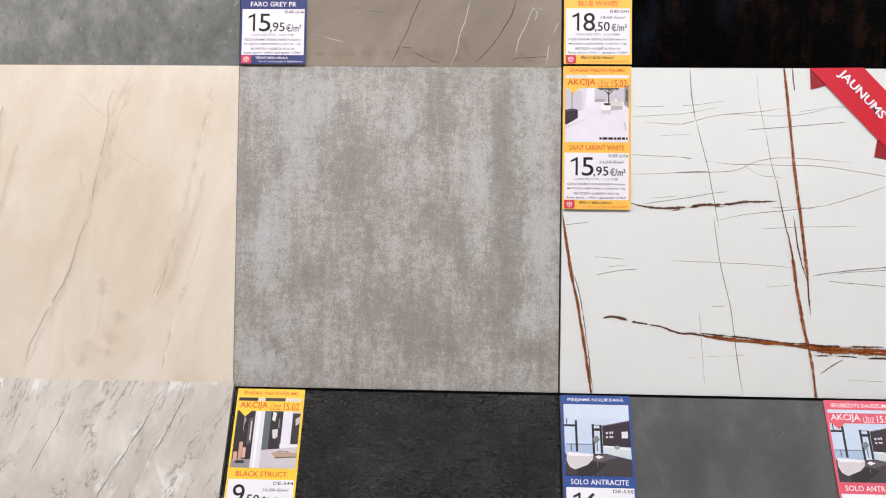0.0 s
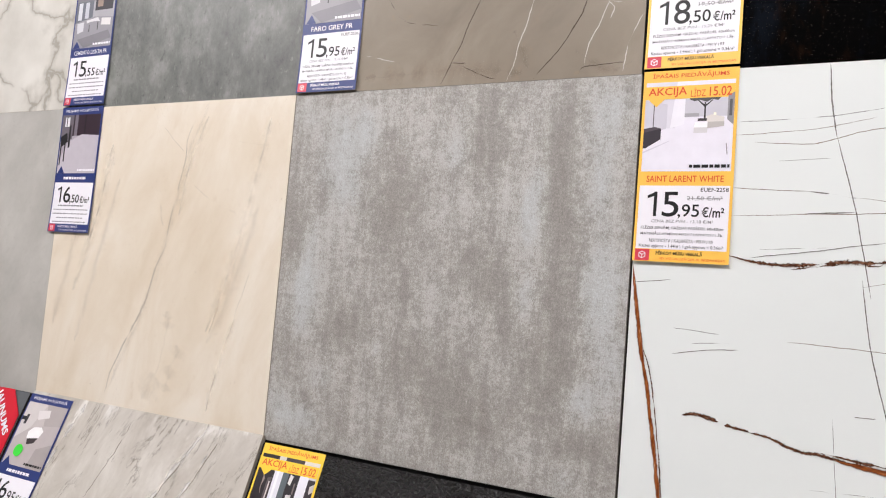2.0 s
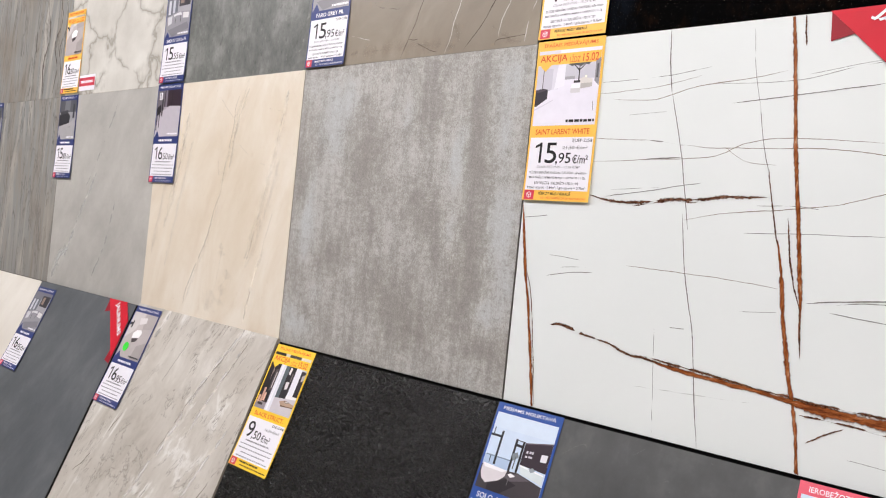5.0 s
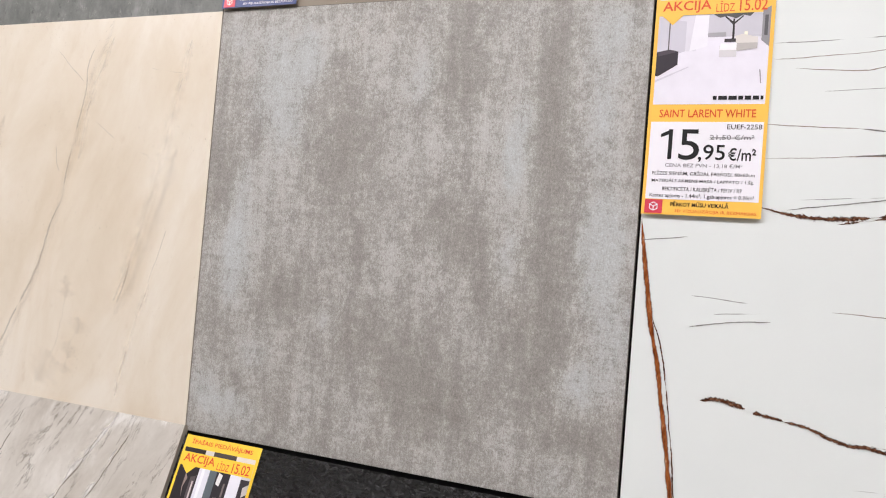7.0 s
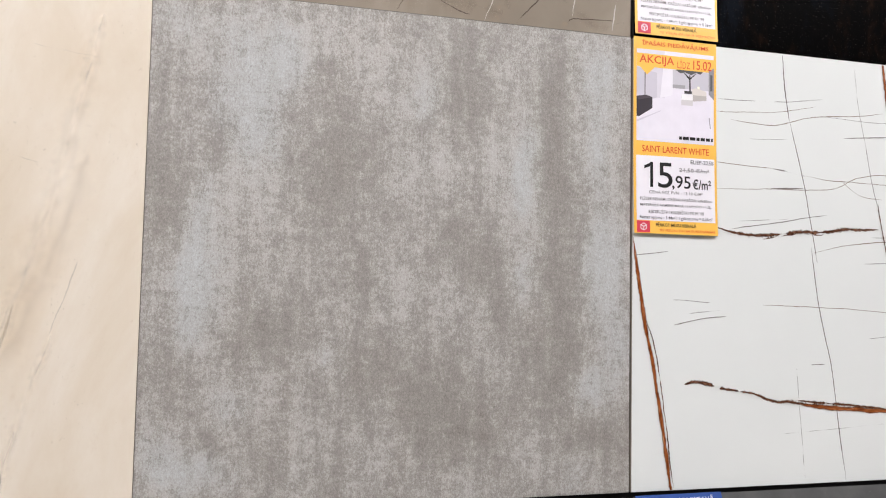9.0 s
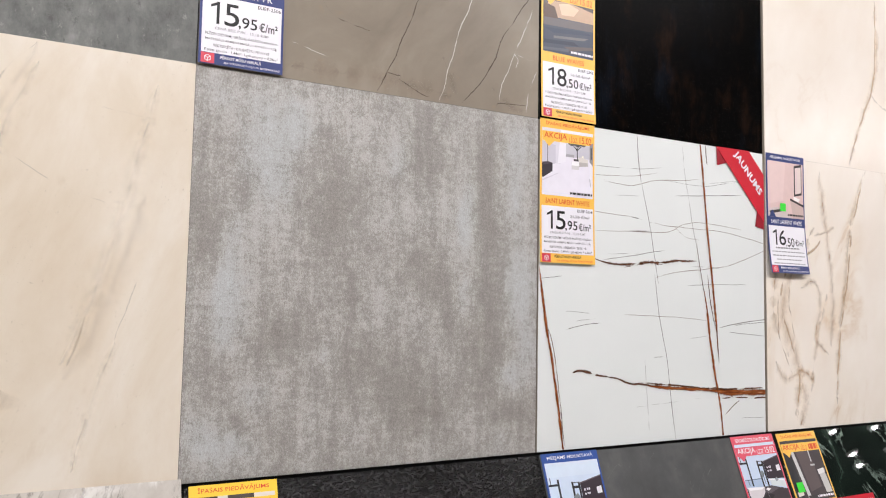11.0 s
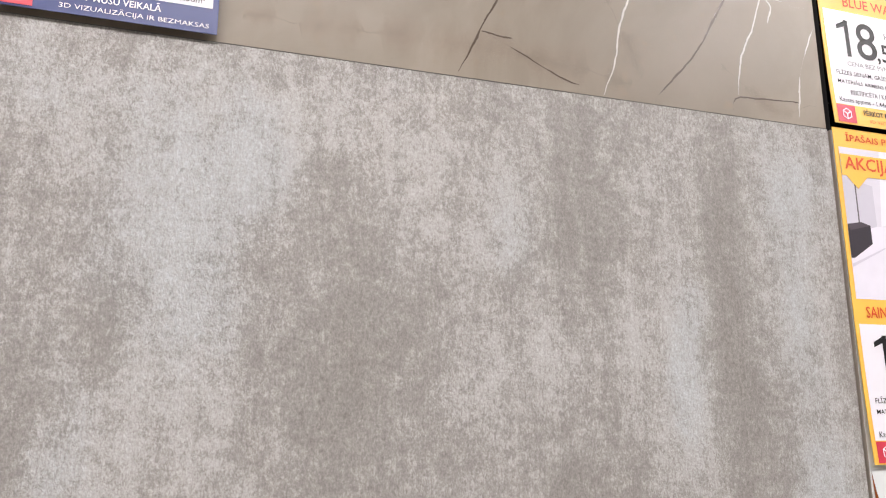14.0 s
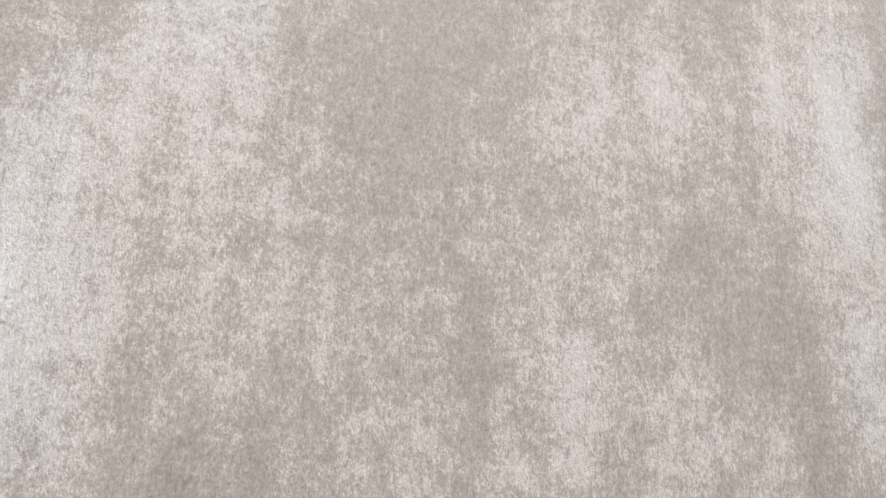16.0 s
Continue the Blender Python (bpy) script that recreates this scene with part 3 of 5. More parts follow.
# beige tile
beige = tile("cream beige marble-look tile with fine brown veins", -1, MID, M_BEIGE, x0=-0.5992, x1=-0.0003, proud=0.001)
veins(beige, M_WARMDARK, [
    ([(-0.203, 1.595), (-0.244, 1.54), (-0.249, 1.475), (-0.272, 1.363), (-0.277, 1.316)], 0.0028, 1.2, 0.3),
    ([(-0.277, 1.316), (-0.296, 1.28), (-0.319, 1.205), (-0.375, 1.094), (-0.398, 1.03)], 0.0042, 1.4, 0.05),
], "dark_vein", 3, 0.0006)
veins(beige, M_WARMVEIN, [
    ([(-0.347, 1.595), (-0.31, 1.55), (-0.25, 1.50)], 0.0015, 1.5, 0.35),
    ([(-0.128, 1.235), (-0.136, 1.20), (-0.147, 1.168)], 0.0040, 1.0, 0.0),
    ([(-0.065, 1.285), (-0.080, 1.24), (-0.092, 1.20)], 0.0014, 1.0, 0.2),
    ([(-0.30, 1.40), (-0.295, 1.375), (-0.287, 1.36)], 0.0016, 0.8, 0.1),
    ([(-0.22, 1.44), (-0.16, 1.405), (-0.11, 1.39)], 0.0013, 1.0, 0.45),
    ([(-0.12, 1.52), (-0.05, 1.51)], 0.001, 1.0, 0.5),
], "fine_vein", 4, 0.0004)

veins(beige, M_WARMSOFT, [
    ([(-0.20, 1.595), (-0.24, 1.50), (-0.27, 1.36), (-0.31, 1.22), (-0.39, 1.04)], 0.016, 2.0, 0.0),
    ([(-0.06, 1.40), (-0.10, 1.26), (-0.15, 1.15)], 0.026, 2.0, 0.0),
    ([(-0.25, 1.20), (-0.26, 1.10), (-0.30, 1.03)], 0.05, 3.0, 0.3),
    ([(-0.22, 1.14), (-0.24, 1.05)], 0.04, 3.0, 0.3),
    ([(-0.50, 1.55), (-0.53, 1.35), (-0.57, 1.15)], 0.026, 2.0, 0.0),
    ([(-0.42, 1.45), (-0.46, 1.28), (-0.50, 1.12)], 0.02, 2.0, 0.0),
], "soft_vein", 21, 0.0003)
veins(beige, M_CREAMSOFT, [
    ([(-0.05, 1.56), (-0.075, 1.44), (-0.10, 1.33), (-0.13, 1.23), (-0.155, 1.17)], 0.018, 1.5, 0.0),
    ([(-0.20, 1.57), (-0.235, 1.48), (-0.25, 1.38)], 0.012, 1.5, 0.0),
    ([(-0.09, 1.20), (-0.115, 1.12), (-0.135, 1.03)], 0.010, 1.5, 0.0),
    ([(-0.45, 1.52), (-0.48, 1.36), (-0.52, 1.22)], 0.022, 1.5, 0.0),
], "cream_vein", 27, 0.00035)

# white tile with rust veins
white = tile("white porcelain tile with rust-brown and thin grey veins", 1, MID, M_WHITE, x0=0.6035, x1=1.1915)
veins(white, M_RUST, [
    ([(0.604, 1.334), (0.621, 1.225), (0.637, 1.148), (0.667, 0.96)], 0.0062, 0.5, 0.0),
    ([(0.999, 1.64), (1.004, 1.6), (1.013, 1.52), (1.022, 1.43), (1.034, 1.335), (1.046, 1.235), (1.051, 1.17)], 0.0060, 0.4, 0.0),
    ([(1.012, 1.30), (1.022, 1.25), (1.030, 1.19), (1.046, 1.11), (1.058, 1.05), (1.068, 0.96)], 0.0068, 0.5, 0.0),
], "rust_vein", 5, 0.0008)
veins(white, M_RUST_LEVEL, [
    ([(0.86, 1.110), (0.915, 1.104), (1.04, 1.094), (1.12, 1.090)], 0.0072, 0.9, 0.0),
    ([(1.03, 1.095), (1.08, 1.089), (1.15, 1.0865), (1.25, 1.084)], 0.0145, 0.6, 0.0),
], "rust_vein", 15, 0.0011)
veins(white, M_UMBER, [
    ([(0.727, 1.350), (0.759, 1.344), (0.795, 1.342), (0.847, 1.347), (0.916, 1.353), (0.993, 1.356)], 0.0056, 1.2, 0.12),
    ([(0.80, 1.338), (0.84, 1.343), (0.90, 1.349)], 0.0022, 2.2, 0.3),
    ([(0.680, 1.139), (0.70, 1.140), (0.725, 1.136)], 0.0056, 1.4, 0.0), ([(0.733, 1.134), (0.745, 1.131), (0.762, 1.128)], 0.0042, 1.4, 0.0),
    ([(0.764, 1.128), (0.785, 1.124), (0.815, 1.117), (0.84, 1.113)], 0.0044, 1.6, 0.0), ([(0.83, 1.116), (0.86, 1.110), (0.90, 1.106)], 0.0044, 1.4, 0.0),
    ([(0.843, 1.116), (0.923, 1.109), (1.053, 1.097), (1.19, 1.095)], 0.0040, 1.2, 0.2),
    ([(1.06, 1.078), (1.12, 1.077), (1.22, 1.073)], 0.0035, 1.4, 0.3),
    ([(1.070, 1.045), (1.093, 1.060), (1.112, 1.073)], 0.0020, 1.8, 0.2),
    ([(1.019, 1.6), (1.023, 1.558)], 0.0024, 0.6, 0.0),
    ([(0.621, 1.228), (0.637, 1.185), (0.655, 1.067), (0.664, 1.003)], 0.0016, 0.8, 0.15),
    ([(1.022, 1.330), (1.035, 1.25), (1.048, 1.21), (1.053, 1.15)], 0.0022, 0.8, 0.0),
    ([(0.992, 1.394), (1.002, 1.34), (1.014, 1.29)], 0.0020, 0.5, 0.0),
], "umber_vein", 6, 0.0006)
veins(white, M_HAIRD, [
    ([(0.834, 1.6), (0.838, 1.55), (0.845, 1.505)], 0.0020, 0.35, 0.0),
    ([(0.845, 1.505), (0.868, 1.416), (0.879, 1.36), (0.889, 1.306)], 0.0015, 0.35, 0.0),
    ([(0.879, 1.328), (0.891, 1.245), (0.911, 1.158), (0.923, 1.07), (0.933, 1.003)], 0.0016, 0.35, 0.0),
    ([(0.972, 1.48), (0.981, 1.43), (0.992, 1.39)], 0.0010, 0.35, 0.0),
    ([(0.817, 1.436), (0.84, 1.433), (0.87, 1.428)], 0.0016, 0.6, 0.1),
    ([(0.813, 1.407), (0.868, 1.410)], 0.0016, 0.35, 0.0),
    ([(0.934, 1.486), (1.018, 1.493), (1.122, 1.503)], 0.0014, 0.35, 0.0),
    ([(1.055, 1.222), (1.12, 1.232), (1.22, 1.243)], 0.0018, 0.5, 0.0),
    ([(1.09, 1.224), (1.14, 1.231), (1.22, 1.235)], 0.0012, 0.9, 0.1),
    ([(0.752, 1.349), (0.826, 1.361), (0.905, 1.374)], 0.0011, 0.5, 0.0),
    ([(0.663, 1.217), (0.705, 1.226), (0.744, 1.230)], 0.0012, 0.5, 0.0),
    ([(0.607, 1.309), (0.655, 1.315)], 0.0010, 0.35, 0.0),
    ([(1.083, 1.213), (1.19, 1.204)], 0.0011, 0.35, 0.0),
    ([(0.877, 1.164), (0.899, 1.165)], 0.0012, 0.35, 0.0),
], "dark_hairline", 7, 0.0005)
veins(white, M_HAIRWARM, [
    ([(0.727, 1.440), (0.78, 1.437), (0.817, 1.436)], 0.0011, 0.5, 0.0),
    ([(0.87, 1.428), (0.92, 1.423), (0.995, 1.423), (1.095, 1.418), (1.21, 1.400)], 0.0012, 0.6, 0.0),
    ([(0.727, 1.403), (0.82, 1.407), (0.91, 1.411), (0.96, 1.430), (1.018, 1.436), (1.13, 1.428)], 0.0011, 0.6, 0.0),
    ([(0.751, 1.500), (0.822, 1.497), (0.88, 1.512), (0.96, 1.520), (1.003, 1.527)], 0.0012, 0.8, 0.0),
    ([(0.727, 1.510), (0.825, 1.516), (0.888, 1.528)], 0.0010, 0.6, 0.0),
    ([(0.879, 1.319), (0.943, 1.333), (1.017, 1.341), (1.095, 1.354), (1.21, 1.394)], 0.0012, 0.6, 0.0),
    ([(0.80, 1.246), (0.88, 1.244), (0.975, 1.240), (1.02, 1.236)], 0.0010, 0.5, 0.0),
    ([(0.93, 1.425), (0.96, 1.405), (1.0, 1.40)], 0.0008, 0.6, 0.1),
], "warm_hairline", 17, 0.00045)
veins(white, M_HAIR, [
    ([(0.955, 1.59), (0.960, 1.54), (0.972, 1.48)], 0.0008, 0.35, 0.1), ([(0.854, 1.159), (0.866, 1.009)], 0.0009, 0.35, 0.2),
    ([(0.727, 1.527), (0.842, 1.532), (0.90, 1.54)], 0.0009, 0.35, 0.2), ([(0.90, 1.515), (1.015, 1.513), (1.10, 1.528), (1.19, 1.534)], 0.0009, 0.35, 0.2),
    ([(0.967, 1.307), (1.042, 1.310), (1.14, 1.313)], 0.0010, 0.35, 0.1), ([(0.663, 1.251), (0.72, 1.248)], 0.0009, 0.35, 0.1),
    ([(0.687, 1.233), (0.734, 1.238)], 0.0008, 0.35, 0.2), ([(0.83, 1.07), (1.0, 1.08)], 0.0006, 0.35, 0.4),
    ([(0.78, 1.475), (0.84, 1.478)], 0.0007, 0.35, 0.2), ([(0.98, 1.345), (1.03, 1.346), (1.06, 1.343)], 0.0009, 0.6, 0.2),
    ([(0.97, 1.20), (1.02, 1.205)], 0.0007, 0.35, 0.3), ([(1.12, 1.035), (1.185, 1.033)], 0.0009, 0.35, 0.35),
    ([(0.76, 1.36), (0.85, 1.366)], 0.0007, 0.35, 0.3), ([(1.03, 1.52), (1.12, 1.533)], 0.0008, 0.35, 0.2),
], "hairline", 8, 0.0004)

gold_mid = tile("glossy cream marble-look tile with golden veins", 2, MID, M_GOLD_A, x0=1.1985, x1=1.7965)
veins(gold_mid, M_GOLDV, [([(1.55, 1.598), (1.50, 1.47), (1.478, 1.355), (1.445, 1.2), (1.428, 1.044)], 0.005, 1.6, 0.2),
                          ([(1.32, 1.426), (1.255, 1.33), (1.251, 1.248), (1.30, 1.13), (1.292, 1.026)], 0.006, 2.0, 0.25)], "gold_vein", 9)
veins(gold_mid, M_GOLDSOFT, [([(1.54, 1.59), (1.49, 1.46), (1.47, 1.34), (1.44, 1.2), (1.43, 1.05)], 0.018, 2.0, 0.1),
                             ([(1.36, 1.45), (1.29, 1.36), (1.25, 1.25), (1.30, 1.14), (1.29, 1.03)], 0.03, 3.0, 0.15),
                             ([(1.23, 1.36), (1.22, 1.25), (1.27, 1.16)], 0.02, 3.0, 0.2), ([(1.40, 1.30), (1.36, 1.18), (1.34, 1.08)], 0.014, 2.5, 0.25)], "soft_vein", 22, 0.0003)
veins(gold_mid, M_GOLDV, [([(1.38, 1.42), (1.36, 1.40), (1.33, 1.385)], 0.006, 1.6, 0.1), ([(1.235, 1.30), (1.24, 1.20), (1.28, 1.12)], 0.003, 2.0, 0.25),
                          ([(1.275, 1.38), (1.27, 1.28), (1.29, 1.2)], 0.003, 2.0, 0.25)], "gold_vein", 23, 0.0006)
veins(gold_mid, M_GOLDSOFT, [([(1.31, 1.31), (1.36, 1.325), (1.375, 1.27), (1.36, 1.20), (1.40, 1.16)], 0.014, 2.5, 0.0), ([(1.225, 1.15), (1.26, 1.11), (1.31, 1.13), (1.35, 1.10)], 0.016, 2.5, 0.0),
                             ([(1.31, 1.10), (1.32, 1.06), (1.30, 1.01)], 0.022, 2.5, 0.0), ([(1.38, 1.58), (1.42, 1.30), (1.41, 1.18)], 0.018, 2.0, 0.0), ([(1.36, 1.43), (1.40, 1.44), (1.43, 1.455)], 0.010, 2.0, 0.0)], "soft_vein", 25, 0.00035)
soft_tile = tile("soft grey stone-look tile with a pale diagonal vein", -2, MID, M_SOFT, body=M_BODY_GREY)
veins(soft_tile, M_PALESOFT, [([(-1.17, 1.02), (-1.13, 1.09), (-1.07, 1.12)], 0.034, 2.0, 0.1), ([(-1.09, 1.10), (-1.02, 1.22), (-0.93, 1.36)], 0.013, 2.0, 0.25), ([(-0.90, 1.05), (-0.84, 1.15), (-0.80, 1.28)], 0.006, 2.0, 0.3),
                              ([(-1.0, 1.30), (-0.9, 1.45), (-0.84, 1.56)], 0.006, 2.0, 0.3)], "pale_vein", 31, 0.0004)
tile("brown-grey banded stone-look tile", -3, MID, M_BAND_A, body=M_BODY_GREY)
tile("brown-grey banded stone-look tile", -4, MID, M_BAND_B, body=M_BODY_GREY)

fissured = tile("dark brown-grey banded stone-look tile", -3, TOP, M_BAND_B, body=M_BODY_GREY)
veins(fissured, M_CRACK, [([(-1.30, 1.95), (-1.27, 1.86), (-1.31, 1.78), (-1.28, 1.70), (-1.30, 1.61)], 0.005, 3.0, 0.2), ([(-1.25, 1.93), (-1.23, 1.84), (-1.27, 1.76), (-1.24, 1.66)], 0.004, 3.0, 0.25),
                          ([(-1.38, 1.95), (-1.36, 1.82), (-1.39, 1.70), (-1.37, 1.61)], 0.006, 3.0, 0.2), ([(-1.48, 1.92), (-1.46, 1.76), (-1.49, 1.61)], 0.004, 3.0, 0.25)], "fissure", 41, 0.0005)
tile("dark brown-grey banded stone-look tile", -4, TOP, M_BAND_A, body=M_BODY_GREY)
tile("white marble-look tile with a net of grey veins", -2, TOP, M_NET)
tile("dark greenish-grey cement-look tile", -1, TOP, M_DARKCEM, body=M_BODY_GREY)
brown = tile("taupe marble-look tile with white and dark cracks", 0, TOP, M_BROWN, body=M_BODY_GREY)
veins(brown, M_CRACK, [
    ([(0.372, 1.82), (0.345, 1.745), (0.323, 1.69), (0.303, 1.644), (0.284, 1.603)], 0.0019, 1.2, 0.12),
    ([(0.300, 1.637), (0.324, 1.634)], 0.0012, 1.0, 0.2),
    ([(0.302, 1.636), (0.343, 1.618), (0.376, 1.607)], 0.0016, 1.2, 0.15),
    ([(0.60, 1.86), (0.55, 1.78), (0.518, 1.727), (0.496, 1.675), (0.473, 1.641), (0.438, 1.603)], 0.0021, 1.4, 0.12),
    ([(0.509, 1.602), (0.517, 1.616), (0.575, 1.620)], 0.0015, 1.2, 0.1),
    ([(0.16, 1.78), (0.20, 1.72), (0.27, 1.70)], 0.0012, 1.2, 0.35),
], "dark_crack", 10)
veins(brown, M_PALE, [
    ([(0.47, 1.82), (0.44, 1.75), (0.424, 1.70), (0.411, 1.652), (0.405, 1.627), (0.395, 1.601)], 0.0022, 1.6, 0.1),
    ([(0.585, 1.80), (0.557, 1.733), (0.538, 1.69), (0.520, 1.645), (0.515, 1.618)], 0.0021, 1.6, 0.1),
    ([(0.545, 1.712), (0.555, 1.700), (0.55, 1.685)], 0.0018, 1.6, 0.1),
    ([(0.55, 1.710), (0.574, 1.706), (0.598, 1.705)], 0.0014, 1.4, 0.2),
    ([(0.598, 1.688), (0.581, 1.655), (0.572, 1.606)], 0.0019, 1.4, 0.15),
    ([(0.14, 1.66), (0.20, 1.645)], 0.0012, 1.2, 0.3),
], "pale_vein", 11, 0.0006)
veins(brown, M_RUSTSOFT, [
    ([(0.14, 1.62), (0.30, 1.625), (0.42, 1.615)], 0.03, 2.0, 0.2), ([(0.40, 1.68), (0.43, 1.62)], 0.02, 2.0, 0.2), ([(0.50, 1.64), (0.55, 1.61), (0.59, 1.62)], 0.02, 2.0, 0.2),
], "soft_stain", 13, 0.0003)
tile("black metallic-glazed tile with blue and rust clouds", 1, TOP, M_BLACKMET, x0=0.6035, x1=1.1915, body=M_BODY_DARK)
gold_top = tile("glossy cream marble-look tile with a golden vein", 2, TOP, M_GOLD_B, x0=1.1985, x1=1.7965)
veins(gold_top, M_GOLDV, [([(1.60, 2.03), (1.60, 1.90), (1.581, 1.80), (1.53, 1.70), (1.487, 1.606)], 0.005, 1.6, 0.15)], "gold_vein", 12)
veins(gold_top, M_GOLDSOFT, [([(1.60, 2.03), (1.605, 1.90), (1.58, 1.80), (1.53, 1.70), (1.49, 1.606)], 0.018, 2.0, 0.1), ([(1.58, 1.79), (1.63, 1.76), (1.70, 1.77)], 0.006, 2.0, 0.2)], "soft_vein", 24, 0.0003)

tile("plain cream stone-look tile", -3, LOW, M_CREAM, proud=0.006, lift=0.003)
tile("slate-grey tile with faint diagonal clouds", -2, LOW, M_SLATE, proud=0.006, lift=0.004, x0=-1.1988, x1=-0.5975, body=M_BODY_DARK)
streaked = tile("pale grey marble-look tile with slanting streaks", -1, LOW, M_STREAK, proud=0.002, lift=0.012, x0=-0.594, x1=0.0035)
veins(streaked, M_WHITESOFT, [([(0.475, 0.597), (0.44, 0.52), (0.40, 0.44), (0.36, 0.30), (0.30, 0.14)], 0.017, 2.5, 0.12), ([(0.50, 0.56), (0.46, 0.44), (0.43, 0.34)], 0.010, 2.5, 0.2),
                              ([(0.16, 0.59), (0.12, 0.46), (0.08, 0.36)], 0.014, 2.5, 0.25), ([(0.56, 0.38), (0.50, 0.22), (0.45, 0.08)], 0.012, 2.5, 0.2)], "white_vein", 51, 0.0004, False)
veins(streaked, M_GREYCRACK, [([(0.462, 0.57), (0.43, 0.49), (0.39, 0.41), (0.345, 0.27)], 0.0022, 2.5, 0.2), ([(0.52, 0.60), (0.49, 0.52), (0.47, 0.47)], 0.0022, 2.5, 0.3), ([(0.30, 0.58), (0.28, 0.50), (0.25, 0.43)], 0.0018, 2.5, 0.35),
                          ([(0.15, 0.33), (0.11, 0.24), (0.05, 0.15)], 0.0026, 2.5, 0.2), ([(0.58, 0.30), (0.54, 0.20), (0.50, 0.08)], 0.0022, 2.5, 0.3), ([(0.38, 0.22), (0.33, 0.10), (0.30, 0.02)], 0.0022, 2.5, 0.3)], "crack", 52, 0.0007, False)
tile("black tile with a rough hammered surface", 0, LOW, M_STRUCT, x0=0.0075, x1=0.5988, body=M_BODY_DARK)
tile("plain anthracite cement-look tile", 1, LOW, M_ANTHR, x0=0.6015, x1=1.194, body=M_BODY_DARK)
tile("polished black-green marble-look tile", 2, LOW, M_GREEN, x0=1.204, x1=1.80, body=M_BODY_DARK)

# ---- price tags ----
TW, TH = 0.124, 0.264


def curl(z, amount):
    """How far the card stands off its tile at z below its top."""
    return -(0.0012 + amount * (min(max(-z / TH, 0), 1)) ** 4)


def flat_patch(bm, x0, z0, x1, z1, level, amount, index=0, cut=6, skew=0.0):
    """A thin printed field on a card, from (x0, z0) down to (x1, z1)."""
    rows = max(1, int(abs(z1 - z0) / 0.02))
    rings = []
    for r in range(rows + 1):
        z = z0 + (z1 - z0) * r / rows
        s = skew * r / rows
        y = curl(z, amount) - level
        rings.append((bm.verts.new((x0 + s, y, z)), bm.verts.new((x1 + s, y, z))))
    for a, b in zip(rings, rings[1:]):
        f = bm.faces.new((a[0], b[0], b[1], a[1]))
        f.material_index = index


def card(name, x0, z0, x1, z1, level, amount, material, parent, label="", thick=0.0):
    bm = bmesh.new()
    flat_patch(bm, x0, z0, x1, z1, level, amount)
    if thick:
        flat_patch(bm, x1, z0, x0, z1, level - thick, amount)
        bm.verts.ensure_lookup_table()
        n = len(bm.verts) // 2
        a = [bm.verts[i] for i in range(n)]
        b = [bm.verts[n + i] for i in range(n)]
        for i in range(0, n - 2, 2):
            bm.faces.new((a[i], b[i + 1], b[i + 3], a[i + 2]))
            bm.faces.new((a[i + 1], a[i + 3], b[i + 2], b[i]))
        bm.faces.new((a[0], a[1], b[0], b[1]))
        bm.faces.new((a[n - 2], b[n - 1], b[n - 2], a[n - 1]))
    return part(name, bm, material, parent, label)


TEXT_CACHE = {}


def letters(body, heavy=0.0):
    """Flat letter shapes as plain vertex and face lists, one unit high."""
    key = (body, heavy)
    if key not in TEXT_CACHE:
        cu = bpy.data.curves.new("letters", "FONT")
        cu.body, cu.resolution_u, cu.offset, cu.fill_mode = body, 4 if len(body) < 6 else 2, heavy, "FRONT"
        ob = new("letters", cu)
        bpy.context.view_layer.update()
        me = bpy.data.meshes.new_from_object(ob.evaluated_get(bpy.context.evaluated_depsgraph_get()))
        vs = [tuple(v.co) for v in me.vertices]
        fs = [tuple(p.vertices) for p in me.polygons]
        bpy.data.objects.remove(ob)
        bpy.data.curves.remove(cu)
        bpy.data.meshes.remove(me)
        TEXT_CACHE[key] = (vs, fs)
    return TEXT_CACHE[key]


def writing(body, x0, x1, z0, z1, material, parent, amount, level=0.0009, heavy=0.0, name="writing", turn=None):
    """Words that fill the field from (x0, z0) down to (x1, z1)."""
    vs, fs = letters(body, heavy)
    ax, bx = min(v[0] for v in vs), max(v[0] for v in vs)
    ay, by = min(v[1] for v in vs), max(v[1] for v in vs)
    out = []
    for x, y, _ in vs:
        px = x0 + (x - ax) / (bx - ax) * (x1 - x0)
        pz = z1 + (y - ay) / (by - ay) * (z0 - z1)
        if turn:
            px, pz = turn(px, pz)
        out.append((px, curl(pz, amount) - level, pz))
    me = bpy.data.meshes.new(name)
    me.from_pydata(out, [], fs)
    me.materials.append(material)
    ob = new(name, me)
    ob.parent = parent
    return ob


def bars(rows, material, parent, amount, level=0.0009):
    """Lines of print too small to read; a row is (x0, x1, z, height)."""
    bm = bmesh.new()
    rnd = random.Random(len(rows))
    for x0, x1, z, h in rows:
        x = x0
        while x < x1:
            w = min(rnd.uniform(0.003, 0.010), x1 - x)
            flat_patch(bm, x, z, x + w, z - h, level, amount)
            x += w + 0.0016
    return part("print_line", bm, material, parent)


FRAMES = {
    "orange": (M_ORANGE, M_REDINK, M_ORANGE), "yellow": (M_YELLOW, M_REDINK, M_YELLOW),
    "navy": (M_NAVY, M_PAPER, M_NAVY), "blue": (M_BLUE, M_PAPER, M_BLUE), "pink": (M_PINK, M_PAPER, M_PINK),
}
SMALL_PRINT = ["FLĪZES SIENĀM, GRĪDAI, FASĀDEI, 60x60cm", "MATERIĀLS AKMENS MASA / LAPPATO / 1.Šķ.", "REKTIFICĒTA / KALIBRĒTA / PEI IV / R9",
               "Kastes apjoms - 1.44m²; 1.gab.apjoms = 0.36m²"]


